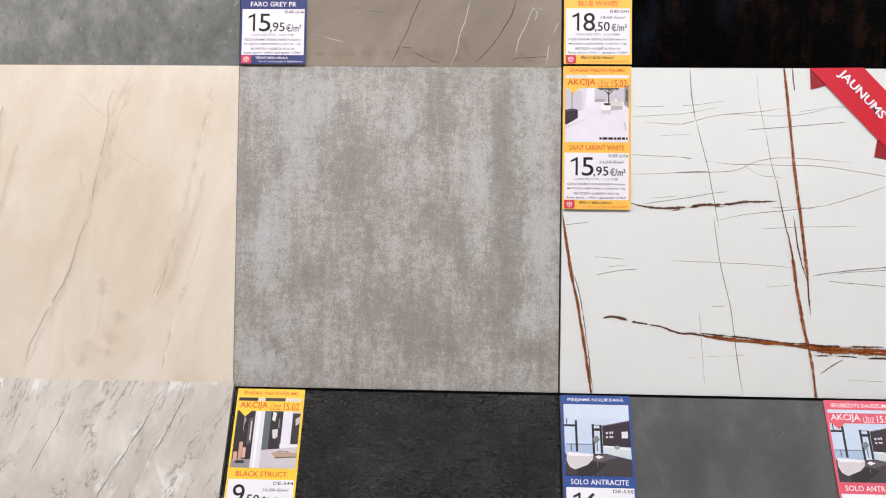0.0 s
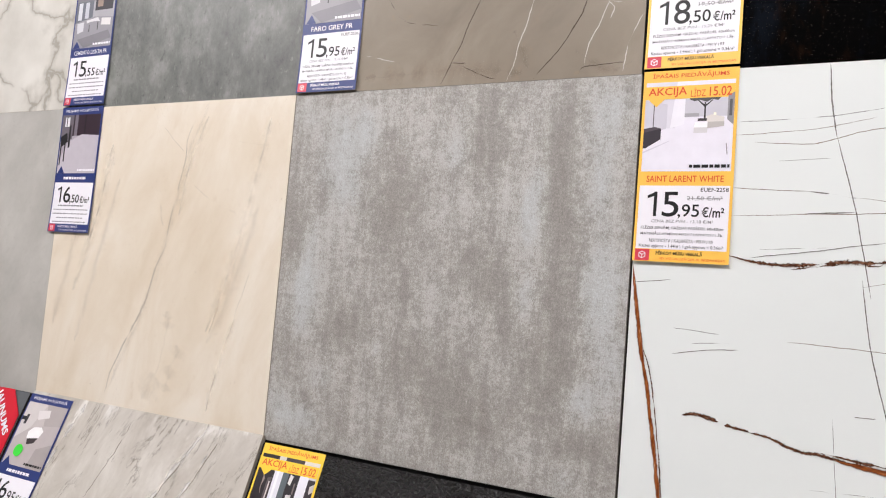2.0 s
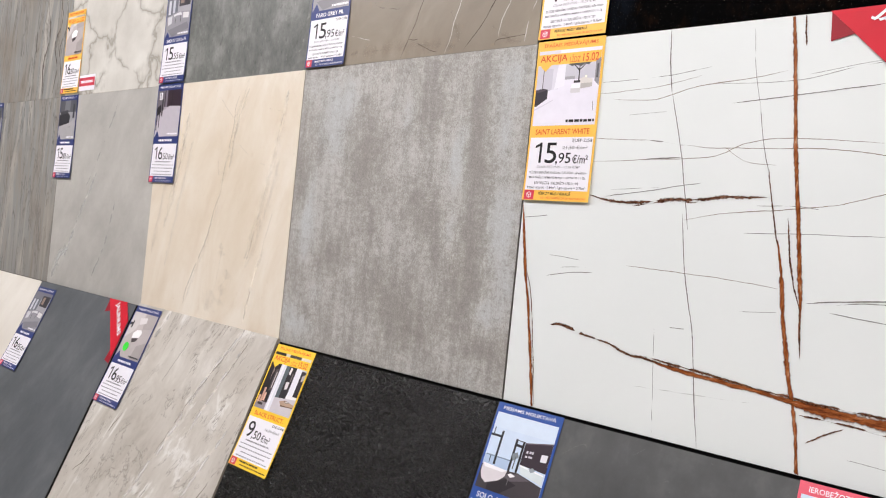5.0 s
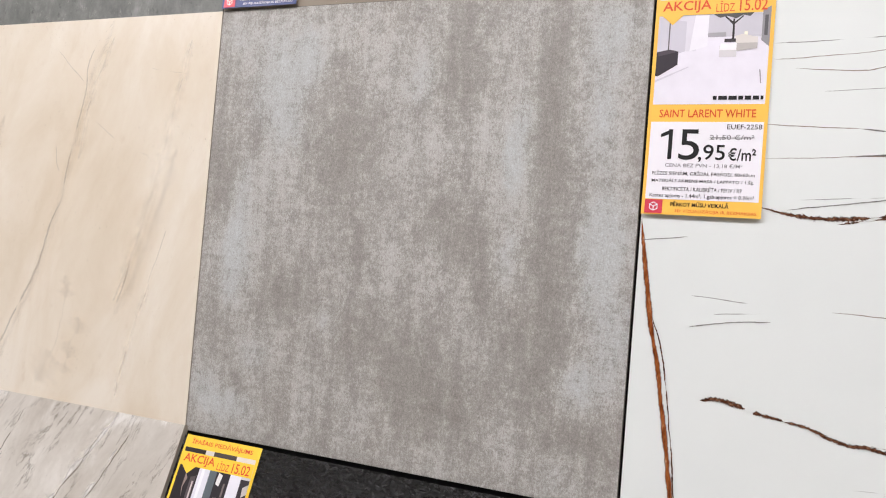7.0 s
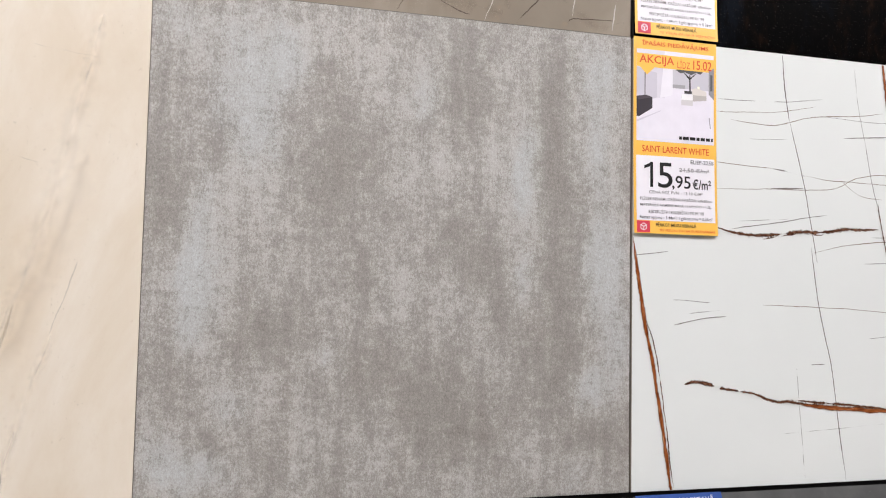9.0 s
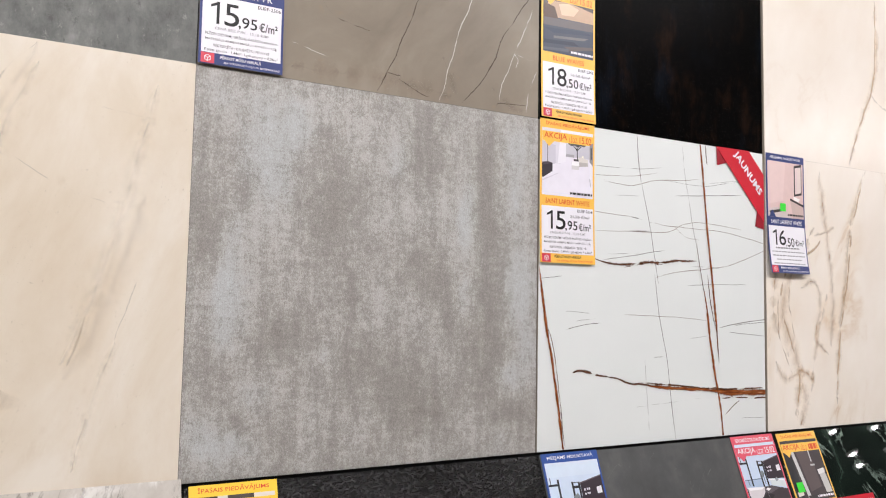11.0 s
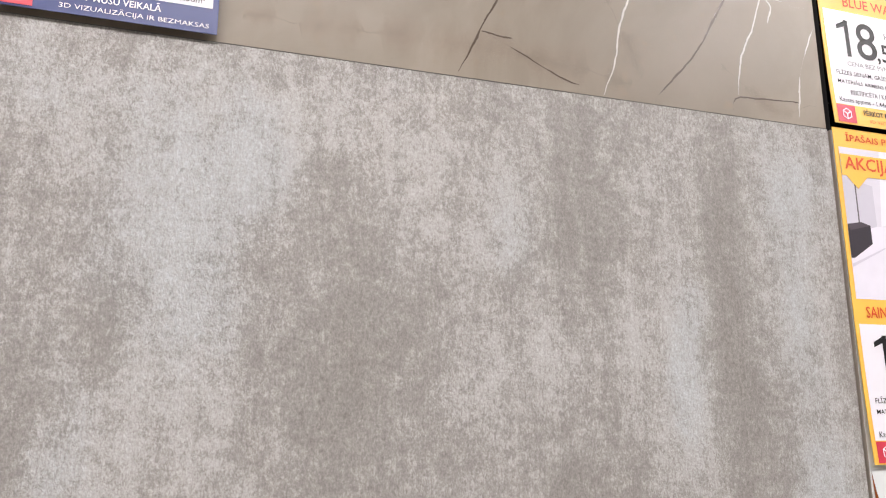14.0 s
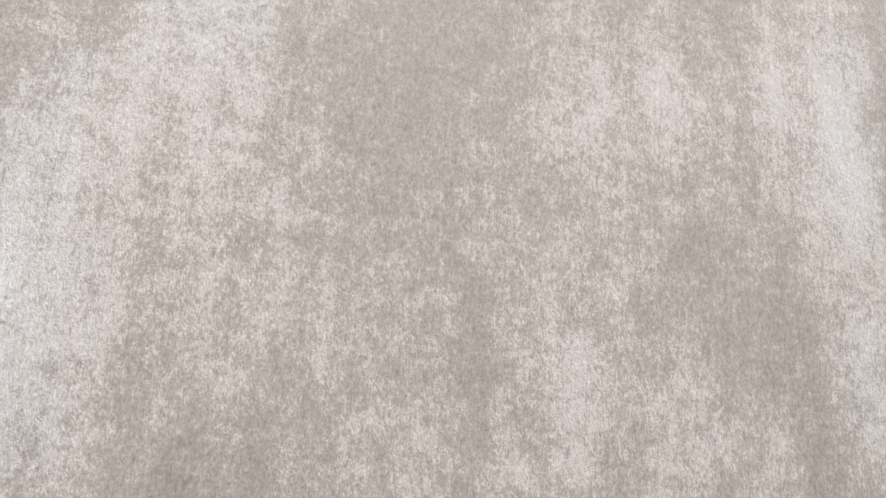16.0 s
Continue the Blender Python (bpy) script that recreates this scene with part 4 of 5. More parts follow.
def one_digit(x, z0, z1, tag, amount):
    """A large figure one with a slanted flag."""
    bm = bmesh.new()
    flag = [(0.0015, z0 - 0.0052), (0.0015, z0 - 0.0092), (0.0100, z0 - 0.0058), (0.0100, z0 - 0.0012)]
    stem = [(0.0100, z0), (0.0100, z1), (0.0142, z1), (0.0142, z0)]
    for shape in (flag, stem):
        bm.faces.new([bm.verts.new((x + a, curl(z, amount) - 0.0006, z)) for a, z in shape])
    return part("price", bm, M_INK, tag)


def price_tag(m, kind, label, title, whole, cents, photo, old="", code="", excl="", clear=False, amount=0.004, dot=None, big_comma=True, date="15.02"):
    """A printed price card with a photo, a name strip and a price field."""
    ground, ink, strip = FRAMES[kind]
    special = kind in ("orange", "yellow", "pink")
    tag = tagged(new("price_tag"), label, "price tag", "price tags")
    tag.matrix_basis = m
    H, W = TH, TW
    card("card", 0, 0, W, -H, 0.0, amount, ground, tag, "", 0.0005)
    # header
    head = {"pink": "IEROBEŽOTS DAUDZUMS"}.get(kind, "ĪPAŠAIS PIEDĀVĀJUMS" if special else "PIEEJAMS NOLIKTAVĀ")
    writing(head, 0.012, W - 0.012, -0.0035, -0.0125, ink, tag, amount, 0.0005, 0.006, "heading")
    # photo: its own field with the large forms of the room that it shows
    pz0, pz1 = -0.0165, -0.1405
    bm = bmesh.new()
    inks = [print_ink(*photo[0])]
    flat_patch(bm, 0.004, pz0, W - 0.004, pz1, 0.0003, amount, 0)
    for n, shape in enumerate(photo[1:]):
        if len(shape) == 2:
            pm = print_ink(*shape[1])
            if pm not in inks:
                inks.append(pm)
            ring = []
            for u, v in shape[0]:
                z = pz0 + v * (pz1 - pz0)
                ring.append(bm.verts.new((0.004 + u * (W - 0.008), curl(z, amount) - 0.00035 - 0.00003 * n, z)))
            bm.faces.new(ring).material_index = inks.index(pm)
            continue
        u0, v0, u1, v1, rgb = shape
        pm = print_ink(*rgb)
        if pm not in inks:
            inks.append(pm)
        px0, px1 = 0.004 + u0 * (W - 0.008), 0.004 + u1 * (W - 0.008)
        flat_patch(bm, px0, pz0 + v0 * (pz1 - pz0), px1, pz0 + v1 * (pz1 - pz0), 0.00035 + 0.00003 * n, amount, inks.index(pm))
    part("photo", bm, inks, tag, "printed photo of a tiled room")
    if special:
        card("offer_band", 0.004, -0.0225, W - 0.004, -0.0405, 0.0009, amount, ground, tag)
        bm = bmesh.new()
        tri = [bm.verts.new((x, curl(z, amount) - 0.0009, z)) for x, z in ((0.008, -0.0405), (0.019, -0.051), (0.030, -0.0405))]
        bm.faces.new(tri)
        part("pointer", bm, ground, tag)
        writing("AKCIJA", 0.0075, 0.059, -0.0245, -0.0385, ink, tag, amount, 0.0013, 0.012, "offer_word")
        writing("LĪDZ", 0.064, 0.083, -0.0265, -0.0385, ink, tag, amount, 0.0013, 0.0, "offer_word")
        if date:
            writing(date, 0.088, 0.116, -0.0258, -0.0385, ink, tag, amount, 0.0013, 0.008, "offer_date")
        else:
            bars([(0.088, 0.116, -0.0265, 0.0115)], ink, tag, amount, 0.0013)
    else:
        bm = bmesh.new()
        tri = [bm.verts.new((x, curl(z, amount) - 0.0009, z)) for x, z in ((0.006, pz1), (0.017, pz1 + 0.016), (0.028, pz1))]
        bm.faces.new(tri[::-1])
        part("pointer", bm, ground, tag)
    bars([(0.067, W - 0.006, pz1 + 0.009, 0.0042)], M_INK if photo[0][0] > 170 else M_PAPER, tag, amount, 0.0008)
    # name strip
    n = len(title)
    half = min(0.050, 0.0036 * n)
    if title:
        writing(title, W / 2 - half, W / 2 + half, -0.1462, -0.1552, ink, tag, amount, 0.0005, 0.008, "tile_name")
    else:
        bars([(W / 2 - 0.034, W / 2 + 0.034, -0.1480, 0.0055)], ink, tag, amount, 0.0005)
    # price field
    card("price_field", 0.0035, -0.160, W - 0.0035, -0.2468, 0.0003, amount, M_PAPER, tag)
    if whole:
        x = 0.0138
        for digit in whole:
            if digit == "1":
                one_digit(x, -0.1685, -0.202, tag, amount)
                x += 0.0215
            else:
                writing(digit, x, x + 0.0215, -0.1685, -0.2025, M_INK, tag, amount, 0.0006, 0.003, "price")
                x += 0.0215
        writing(("," if big_comma else ".") + cents, x - 0.0008, x + 0.0268, -0.1852, -0.2048, M_INK, tag, amount, 0.0007, 0.006, "price_cents")
        writing("€/m²", x + 0.0300, x + 0.0580, -0.1885, -0.2025, M_INK, tag, amount, 0.0006, 0.014, "price_unit")
    if code:
        writing(code, 0.084, 0.119, -0.1628, -0.1682, M_INK, tag, amount, 0.0006, 0.006, "article_code")
    if old:
        writing(old + " €/m²", 0.067, 0.112, -0.174, -0.1805, M_GREYINK, tag, amount, 0.0006, 0.006, "old_price")
        card("strike_line", 0.067, -0.1772, 0.112, -0.1778, 0.0009, amount, M_GREYINK, tag)
    if clear:
        writing("CENA BEZ PVN - " + excl + " €/M²", 0.022, 0.102, -0.2063, -0.2114, M_GREYINK, tag, amount, 0.0006, 0.006, "small_print")
        for i, line in enumerate(SMALL_PRINT):
            inset = (0.009, 0.009, 0.021, 0.008)[i]
            writing(line, inset, W - inset, -0.2147 - i * 0.0085, -0.2203 - i * 0.0085, M_INK, tag, amount, 0.0006, 0.004, "small_print")
    else:
        bars([(0.022, 0.10, -0.2070, 0.0030)], M_GREYINK, tag, amount, 0.0006)
        bars([(inset, W - inset, -0.2158 - i * 0.0085, 0.0021) for i, inset in enumerate((0.010, 0.010, 0.022, 0.012))], M_GREYINK, tag, amount, 0.0006)
    # footer with its red square and cube mark
    card("footer_mark", 0.0035, -0.2475, 0.0225, -H + 0.0012, 0.0005, amount, M_REDSQ, tag)
    bm = bmesh.new()
    for k in range(6):
        a0, a1 = math.pi / 3 * k + math.pi / 6, math.pi / 3 * (k + 1) + math.pi / 6
        ring = []
        for a, r in ((a0, 0.0052), (a1, 0.0052), (a1, 0.0042), (a0, 0.0042)):
            z = -0.2553 + r * math.sin(a)
            ring.append(bm.verts.new((0.013 + r * math.cos(a), curl(z, amount) - 0.001, z)))
        bm.faces.new(ring)
    for a in (math.pi / 6, 5 * math.pi / 6, 1.5 * math.pi):
        d, s = Vector((math.cos(a), math.sin(a))), Vector((-math.sin(a), math.cos(a))) * 0.0005
        pts = [s, d * 0.0045 + s, d * 0.0045 - s, -s]
        bm.faces.new([bm.verts.new((0.013 + p.x, curl(-0.2553 + p.y, amount) - 0.001, -0.2553 + p.y)) for p in pts[::-1]])
    part("cube_mark", bm, M_PAPER, tag)
    dark = M_INK if special else M_PAPER
    if clear or kind == "navy":
        writing("PĒRKOT MŪSU VEIKALĀ", 0.031, 0.091, -0.2487, -0.2545, dark, tag, amount, 0.0006, 0.014, "footer_line")
        writing("3D VIZUALIZĀCIJA IR BEZMAKSAS", 0.036, 0.119, -0.2568, -0.2618, ink if special else M_PAPER, tag, amount, 0.0006, 0.0, "footer_line")
    else:
        bars([(0.031, 0.091, -0.2497, 0.0032), (0.036, 0.119, -0.2570, 0.0022)], dark, tag, amount, 0.0006)
    if dot:
        du, dz, r, square = dot
        bm = bmesh.new()
        bmesh.ops.create_cone(bm, cap_ends=True, segments=4 if square else 20, radius1=r, radius2=r, depth=0.0004)
        stick = part("price_sticker", bm, M_GREENST, tag, "fluorescent green sticker")
        stick.matrix_local = pose(du, curl(dz, amount) - 0.0022, dz, 90, 45 if square else 0, 0)
    return tag


BATH = [(202, 217, 236), (0, 0, 1, 0.2, (208, 222, 238)), (0, 0.57, 0.44, 0.70, (172, 192, 218)), (0.02, 0.56, 0.44, 0.575, (120, 134, 156)),
        (0, 0.29, 0.18, 0.32, (34, 36, 46)), (0.165, 0.23, 0.20, 0.67, (30, 32, 40)), (0.035, 0.20, 0.05, 0.29, (46, 48, 60)), (0.09, 0.57, 0.105, 0.66, (70, 78, 96)),
        ([(0.58, 0.30), (1, 0.22), (1, 0.60), (0.58, 0.58)], (46, 33, 44)), ([(0.58, 0.30), (1, 0.22), (1, 0.235), (0.58, 0.315)], (96, 84, 94)),
        (0.42, 0.28, 0.455, 0.70, (28, 26, 32)), (0.54, 0.30, 0.575, 0.69, (28, 26, 32)), (0.45, 0.34, 0.55, 0.375, (34, 32, 38)), (0.42, 0.29, 0.575, 0.30, (60, 58, 66)),
        ([(0.42, 0.48), (0.50, 0.44), (0.54, 0.50), (0.46, 0.56)], (126, 134, 140)), (0.485, 0.50, 0.50, 0.66, (92, 98, 104)),
        (0.63, 0.39, 0.66, 0.42, (216, 212, 220)), (0.68, 0.385, 0.71, 0.415, (204, 198, 208)), (0.72, 0.38, 0.74, 0.415, (216, 212, 220)), (0.63, 0.45, 0.66, 0.475, (216, 212, 220)), (0.68, 0.445, 0.74, 0.47, (200, 194, 204)),
        ([(0.87, 0.385), (0.965, 0.375), (0.965, 0.47), (0.87, 0.475)], (226, 225, 231)), ([(0, 0.70), (0.44, 0.70), (0.60, 0.69), (1, 0.77), (1, 1), (0, 1)], (60, 53, 57)), ([(0.36, 0.76), (0.6, 0.70), (0.8, 0.74), (0.5, 0.82)], (92, 84, 90)),
        ([(0.18, 0.92), (0.45, 0.80), (0.62, 0.84), (0.4, 1), (0.18, 1)], (36, 31, 35)), ([(0.60, 0.58), (0.98, 0.62), (0.99, 0.745), (0.63, 0.69)], (212, 221, 224)), ([(0.60, 0.58), (0.98, 0.62), (0.98, 0.64), (0.60, 0.60)], (240, 242, 244)),
        ([(0.74, 0.60), (0.80, 0.57), (0.84, 0.61), (0.78, 0.64)], (150, 158, 164)), ([(0.02, 0.68), (0.43, 0.70), (0.41, 0.78), (0.33, 0.85), (0.14, 0.92), (0.06, 0.88), (0.02, 0.80)], (214, 208, 211)),
        ([(0.02, 0.68), (0.43, 0.70), (0.36, 0.735), (0.06, 0.73)], (240, 238, 241)), ([(0.45, 0.74), (0.50, 0.715), (0.58, 0.74), (0.50, 0.77)], (236, 233, 235)), (0.475, 0.78, 0.482, 0.88, (120, 112, 116))]
LOUNGE = [(234, 231, 241), (0, 0, 0.36, 0.52, (222, 219, 229)), ([(0.36, 0), (0.46, 0.05), (0.46, 0.48), (0.30, 0.52)], (238, 236, 244)), ([(0, 0.2), (0.26, 0.25), (0.26, 0.52), (0, 0.60)], (206, 203, 214)),
          (0.10, 0.24, 0.112, 0.52, (104, 100, 104)), (0.09, 0.22, 0.16, 0.25, (246, 236, 208)), ([(0, 0.52), (0.12, 0.50), (0.20, 0.52), (0.20, 0.64), (0.03, 0.74), (0, 0.74)], (54, 48, 56)),
          ([(0, 0.52), (0.12, 0.50), (0.2, 0.52), (0.02, 0.56)], (78, 70, 78)), (0.46, 0.20, 0.96, 0.40, (204, 202, 211)), (0.46, 0.36, 0.62, 0.40, (168, 166, 172)),
          ([(0.675, 0.24), (0.69, 0.24), (0.695, 0.42), (0.675, 0.42)], (44, 40, 42)), ([(0.68, 0.30), (0.60, 0.22), (0.61, 0.215), (0.69, 0.28)], (52, 48, 50)), ([(0.68, 0.30), (0.77, 0.22), (0.76, 0.215), (0.68, 0.28)], (52, 48, 50)),
          ([(0.50, 0.20), (0.54, 0.165), (0.62, 0.175), (0.66, 0.16), (0.72, 0.17), (0.80, 0.16), (0.86, 0.19), (0.82, 0.225), (0.76, 0.21), (0.70, 0.24), (0.62, 0.215), (0.56, 0.23)], (88, 88, 88)),
          (0.78, 0.36, 0.81, 0.40, (252, 246, 226)), ([(0.70, 0.40), (0.76, 0.38), (0.90, 0.41), (0.90, 0.50), (0.72, 0.52)], (222, 217, 212)), ([(0.72, 0.46), (0.90, 0.46), (0.90, 0.51), (0.72, 0.53)], (188, 183, 180)),
          (0.61, 0.42, 0.71, 0.45, (66, 60, 64)), ([(0.57, 0.48), (0.72, 0.48), (0.72, 0.58), (0.57, 0.58)], (214, 211, 214)), ([(0.58, 0.46), (0.72, 0.46), (0.72, 0.52), (0.57, 0.52)], (246, 244, 247)),
          ([(0.93, 0.18), (1, 0.14), (1, 0.50), (0.93, 0.44)], (148, 146, 150)), (0.95, 0.22, 0.98, 0.4, (92, 90, 94)), ([(0, 0.78), (0.3, 0.66), (0.31, 0.665), (0, 0.80)], (214, 210, 222)), ([(0.93, 0.70), (0.94, 0.70), (0.955, 0.82), (0.945, 0.82)], (150, 146, 152))]
DARKROOM = [(206, 201, 206), (0, 0, 0.30, 0.05, (36, 30, 30)), (0.30, 0, 0.42, 0.05, (216, 208, 200)), (0.42, 0, 0.74, 0.05, (70, 60, 58)), (0.74, 0, 1, 0.05, (226, 216, 206)),
            (0, 0.18, 0.29, 0.88, (36, 30, 34)), ([(0.20, 0.30), (0.27, 0.28), (0.27, 0.66), (0.20, 0.68)], (88, 78, 80)), (0.235, 0.34, 0.255, 0.62, (214, 206, 202)), ([(0.12, 0.26), (0.16, 0.32), (0.13, 0.42), (0.15, 0.52), (0.12, 0.44)], (150, 132, 126)),
            (0.29, 0.18, 0.44, 1, (224, 224, 232)), (0.33, 0.18, 0.37, 1, (240, 240, 244)), (0.44, 0.18, 0.54, 0.75, (92, 101, 106)), (0.54, 0.18, 0.73, 0.74, (42, 37, 42)), ([(0.57, 0.20), (0.63, 0.22), (0.61, 0.34), (0.56, 0.32)], (228, 225, 224)),
            ([(0.58, 0.46), (0.67, 0.45), (0.67, 0.56), (0.64, 0.59), (0.60, 0.58)], (216, 210, 211)), (0.665, 0.30, 0.69, 0.44, (120, 108, 106)), (0.69, 0.54, 0.715, 0.72, (60, 54, 58)), (0.64, 0.57, 0.76, 0.585, (56, 50, 54)),
            (0.73, 0.18, 0.88, 0.68, (230, 229, 237)), (0.88, 0.22, 1, 0.66, (48, 42, 48)), ([(0.93, 0.30), (1, 0.26), (1, 0.36), (0.94, 0.40)], (198, 190, 188)), (0.72, 0.66, 1, 0.72, (236, 233, 236)),
            ([(0.44, 0.75), (1, 0.70), (1, 1), (0.44, 1)], (204, 198, 203)), ([(0.60, 0.79), (0.74, 0.75), (1, 0.79), (1, 0.83), (0.66, 0.845)], (184, 157, 136)), ([(0.66, 0.845), (1, 0.83), (1, 0.845), (0.67, 0.865)], (112, 86, 70)),
            ([(0.72, 0.77), (0.82, 0.755), (0.88, 0.775), (0.78, 0.795)], (70, 60, 58)), ([(0.74, 0.772), (0.82, 0.763), (0.86, 0.776), (0.78, 0.787)], (214, 206, 200)),
            (0, 0.88, 0.29, 1, (150, 142, 149)), (0.02, 0.78, 0.08, 0.90, (212, 168, 148)), (0.095, 0.64, 0.15, 0.88, (206, 160, 140)), (0.155, 0.72, 0.205, 0.86, (222, 180, 160)), (0.06, 0.90, 0.2, 0.94, (52, 44, 46))]
SALON = [(168, 160, 170), (0.30, 0, 1, 0.36, (52, 38, 48)), (0.34, 0.0, 0.42, 0.36, (120, 112, 122)), (0.6, 0, 0.64, 0.34, (38, 28, 36)), (0, 0, 0.3, 0.42, (110, 104, 112)), (0.08, 0.04, 0.2, 0.2, (226, 224, 228)), (0.12, 0.04, 0.14, 0.2, (40, 38, 42)),
         ([(0.22, 0.46), (0.55, 0.34), (1, 0.36), (1, 1), (0, 1), (0, 0.8)], (190, 184, 192)), ([(0.7, 0.62), (1, 0.56), (1, 0.76), (0.75, 0.74)], (226, 223, 228)), ([(0, 0.38), (0.16, 0.30), (0.2, 0.46), (0.02, 0.56)], (34, 32, 36)),
         (0.02, 0.5, 0.05, 0.86, (34, 32, 36)), (0.12, 0.48, 0.15, 0.80, (34, 32, 36)), (0.21, 0.18, 0.26, 0.56, (44, 40, 46))]
GREYROOM = [(156, 156, 160), (0, 0.0, 1, 0.3, (88, 90, 96)), (0.3, 0.0, 0.62, 0.26, (116, 118, 124)), ([(0, 0.36), (0.5, 0.30), (0.66, 0.4), (0.62, 0.58), (0, 0.66)], (46, 46, 52)), ([(0.05, 0.28), (0.5, 0.24), (0.5, 0.32), (0.05, 0.38)], (66, 66, 72)),
            ([(0, 0.66), (0.62, 0.58), (1, 0.45), (1, 1), (0, 1)], (170, 168, 170)), ([(0.2, 0.75), (0.7, 0.66), (0.8, 0.8), (0.3, 0.9)], (150, 148, 150)), (0.8, 0.1, 0.9, 0.46, (60, 60, 66))]
STONEBATH = [(196, 188, 186), ([(0, 0), (0.5, 0), (0.3, 0.4), (0, 0.6)], (208, 202, 200)), ([(0.5, 0), (1, 0), (1, 0.3), (0.6, 0.34)], (176, 168, 166)), ([(0, 0.6), (0.3, 0.4), (0.6, 0.34), (1, 0.3), (1, 1), (0, 1)], (186, 178, 177)),
             ([(0.34, 0.12), (0.62, 0.08), (0.66, 0.2), (0.40, 0.26)], (222, 217, 216)), (0.0, 0.24, 0.14, 0.30, (36, 36, 40)), ([(0.10, 0.2), (0.16, 0.2), (0.14, 0.36), (0.08, 0.36)], (52, 50, 54)),
             ([(0.30, 0.46), (0.40, 0.38), (0.58, 0.36), (0.66, 0.42), (0.60, 0.54), (0.42, 0.60), (0.32, 0.56)], (244, 242, 242)), ([(0.34, 0.57), (0.60, 0.53), (0.54, 0.62), (0.38, 0.66)], (66, 58, 60)),
             ([(0.66, 0.7), (1, 0.58), (1, 1), (0.6, 1)], (168, 160, 158))]
OFFICE = [(168, 166, 172), (0, 0, 1, 0.18, (120, 120, 128)), (0, 0.18, 0.45, 0.55, (104, 108, 118)), (0.06, 0.2, 0.16, 0.5, (206, 208, 214)), (0.24, 0.2, 0.34, 0.48, (196, 198, 206)), (0.5, 0.08, 0.96, 0.36, (54, 52, 58)), (0.56, 0.12, 0.7, 0.3, (150, 130, 118)),
          ([(0, 0.55), (0.5, 0.46), (1, 0.5), (1, 1), (0, 1)], (150, 148, 154)), ([(0.3, 0.52), (0.6, 0.48), (0.66, 0.56), (0.34, 0.62)], (216, 215, 218)), (0.38, 0.6, 0.4, 0.76, (60, 58, 62)), (0.6, 0.56, 0.62, 0.7, (60, 58, 62)),
          ([(0.06, 0.56), (0.24, 0.54), (0.24, 0.7), (0.08, 0.74)], (206, 206, 210)), ([(0.7, 0.5), (0.94, 0.52), (0.94, 0.64), (0.7, 0.62)], (222, 220, 219)), ([(0.1, 0.84), (0.9, 0.72), (1, 0.86), (0.3, 1)], (128, 126, 132))]
WAVES = [(66, 74, 90), (0, 0.0, 1, 0.3, (92, 84, 82)), ([(0.1, 0.22), (0.5, 0.18), (1, 0.26), (1, 0.44), (0, 0.46)], (196, 164, 136)), ([(0.3, 0.24), (0.5, 0.2), (0.7, 0.26), (0.6, 0.38), (0.36, 0.4)], (232, 198, 168)), ([(0.02, 0.26), (0.22, 0.3), (0.3, 0.5), (0, 0.56)], (88, 68, 58)),
         ([(0, 0.48), (1, 0.44), (1, 0.56), (0, 0.60)], (104, 98, 100)), ([(0, 0.64), (0.8, 0.58), (1, 0.62), (0.2, 0.70)], (54, 64, 84)), ([(0.2, 0.74), (0.9, 0.68), (0.8, 0.73), (0.2, 0.78)], (112, 110, 116)), ([(0, 0.82), (0.6, 0.78), (0.7, 0.83), (0, 0.88)], (46, 54, 72)),
         ([(0.4, 0.88), (1, 0.80), (1, 0.85), (0.5, 0.93)], (96, 88, 90)), ([(0, 0.94), (0.5, 0.90), (0.5, 0.95), (0, 0.98)], (90, 96, 108))]
PINKROOM = [(224, 196, 192), ([(0, 0), (0.5, 0), (0.42, 0.7), (0, 0.78)], (230, 204, 200)), (0.36, 0.24, 0.41, 0.28, (250, 238, 226)), (0.36, 0.44, 0.41, 0.48, (250, 238, 226)), ([(0.74, 0.04), (0.96, 0.0), (0.96, 0.56), (0.74, 0.6)], (52, 42, 42)), ([(0.77, 0.08), (0.94, 0.05), (0.94, 0.52), (0.77, 0.56)], (230, 212, 208)),
            ([(0.62, 0.64), (1, 0.74), (1, 0.78), (0.62, 0.68)], (56, 46, 46)), ([(0.62, 0.68), (1, 0.78), (1, 1), (0.7, 1)], (206, 182, 176)), ([(0.72, 0.6), (0.9, 0.64), (0.86, 0.7), (0.72, 0.66)], (246, 240, 238)), ([(0, 0.86), (0.4, 0.8), (0.66, 1), (0, 1)], (212, 198, 196)), ([(0.04, 0.9), (0.4, 0.84), (0.44, 0.88), (0.06, 0.95)], (60, 52, 52))]
CAFE = [(66, 58, 60), (0, 0.1, 0.2, 1, (44, 42, 46)), ([(0.20, 0.18), (0.28, 0.18), (0.38, 0.96), (0.30, 1)], (206, 206, 206)), ([(0.34, 0.2), (0.7, 0.2), (0.74, 0.8), (0.42, 0.86)], (92, 80, 80)), ([(0.44, 0.4), (0.6, 0.36), (0.62, 0.6), (0.48, 0.66)], (108, 96, 94)), (0.66, 0.18, 0.69, 0.42, (200, 200, 200)), (0.62, 0.42, 0.74, 0.45, (186, 186, 186)),
        ([(0.78, 0.56), (0.94, 0.54), (0.98, 0.92), (0.82, 0.94)], (198, 196, 194)), ([(0.76, 0.52), (0.95, 0.50), (0.95, 0.58), (0.77, 0.6)], (226, 225, 224)), ([(0.05, 0.84), (0.2, 0.82), (0.2, 0.9), (0.05, 0.92)], (230, 222, 214)), ([(0.3, 0.92), (1, 0.9), (1, 1), (0.3, 1)], (58, 52, 54))]


def on_wall(x, z, y=-0.0006):
    return pose(x, y, z)


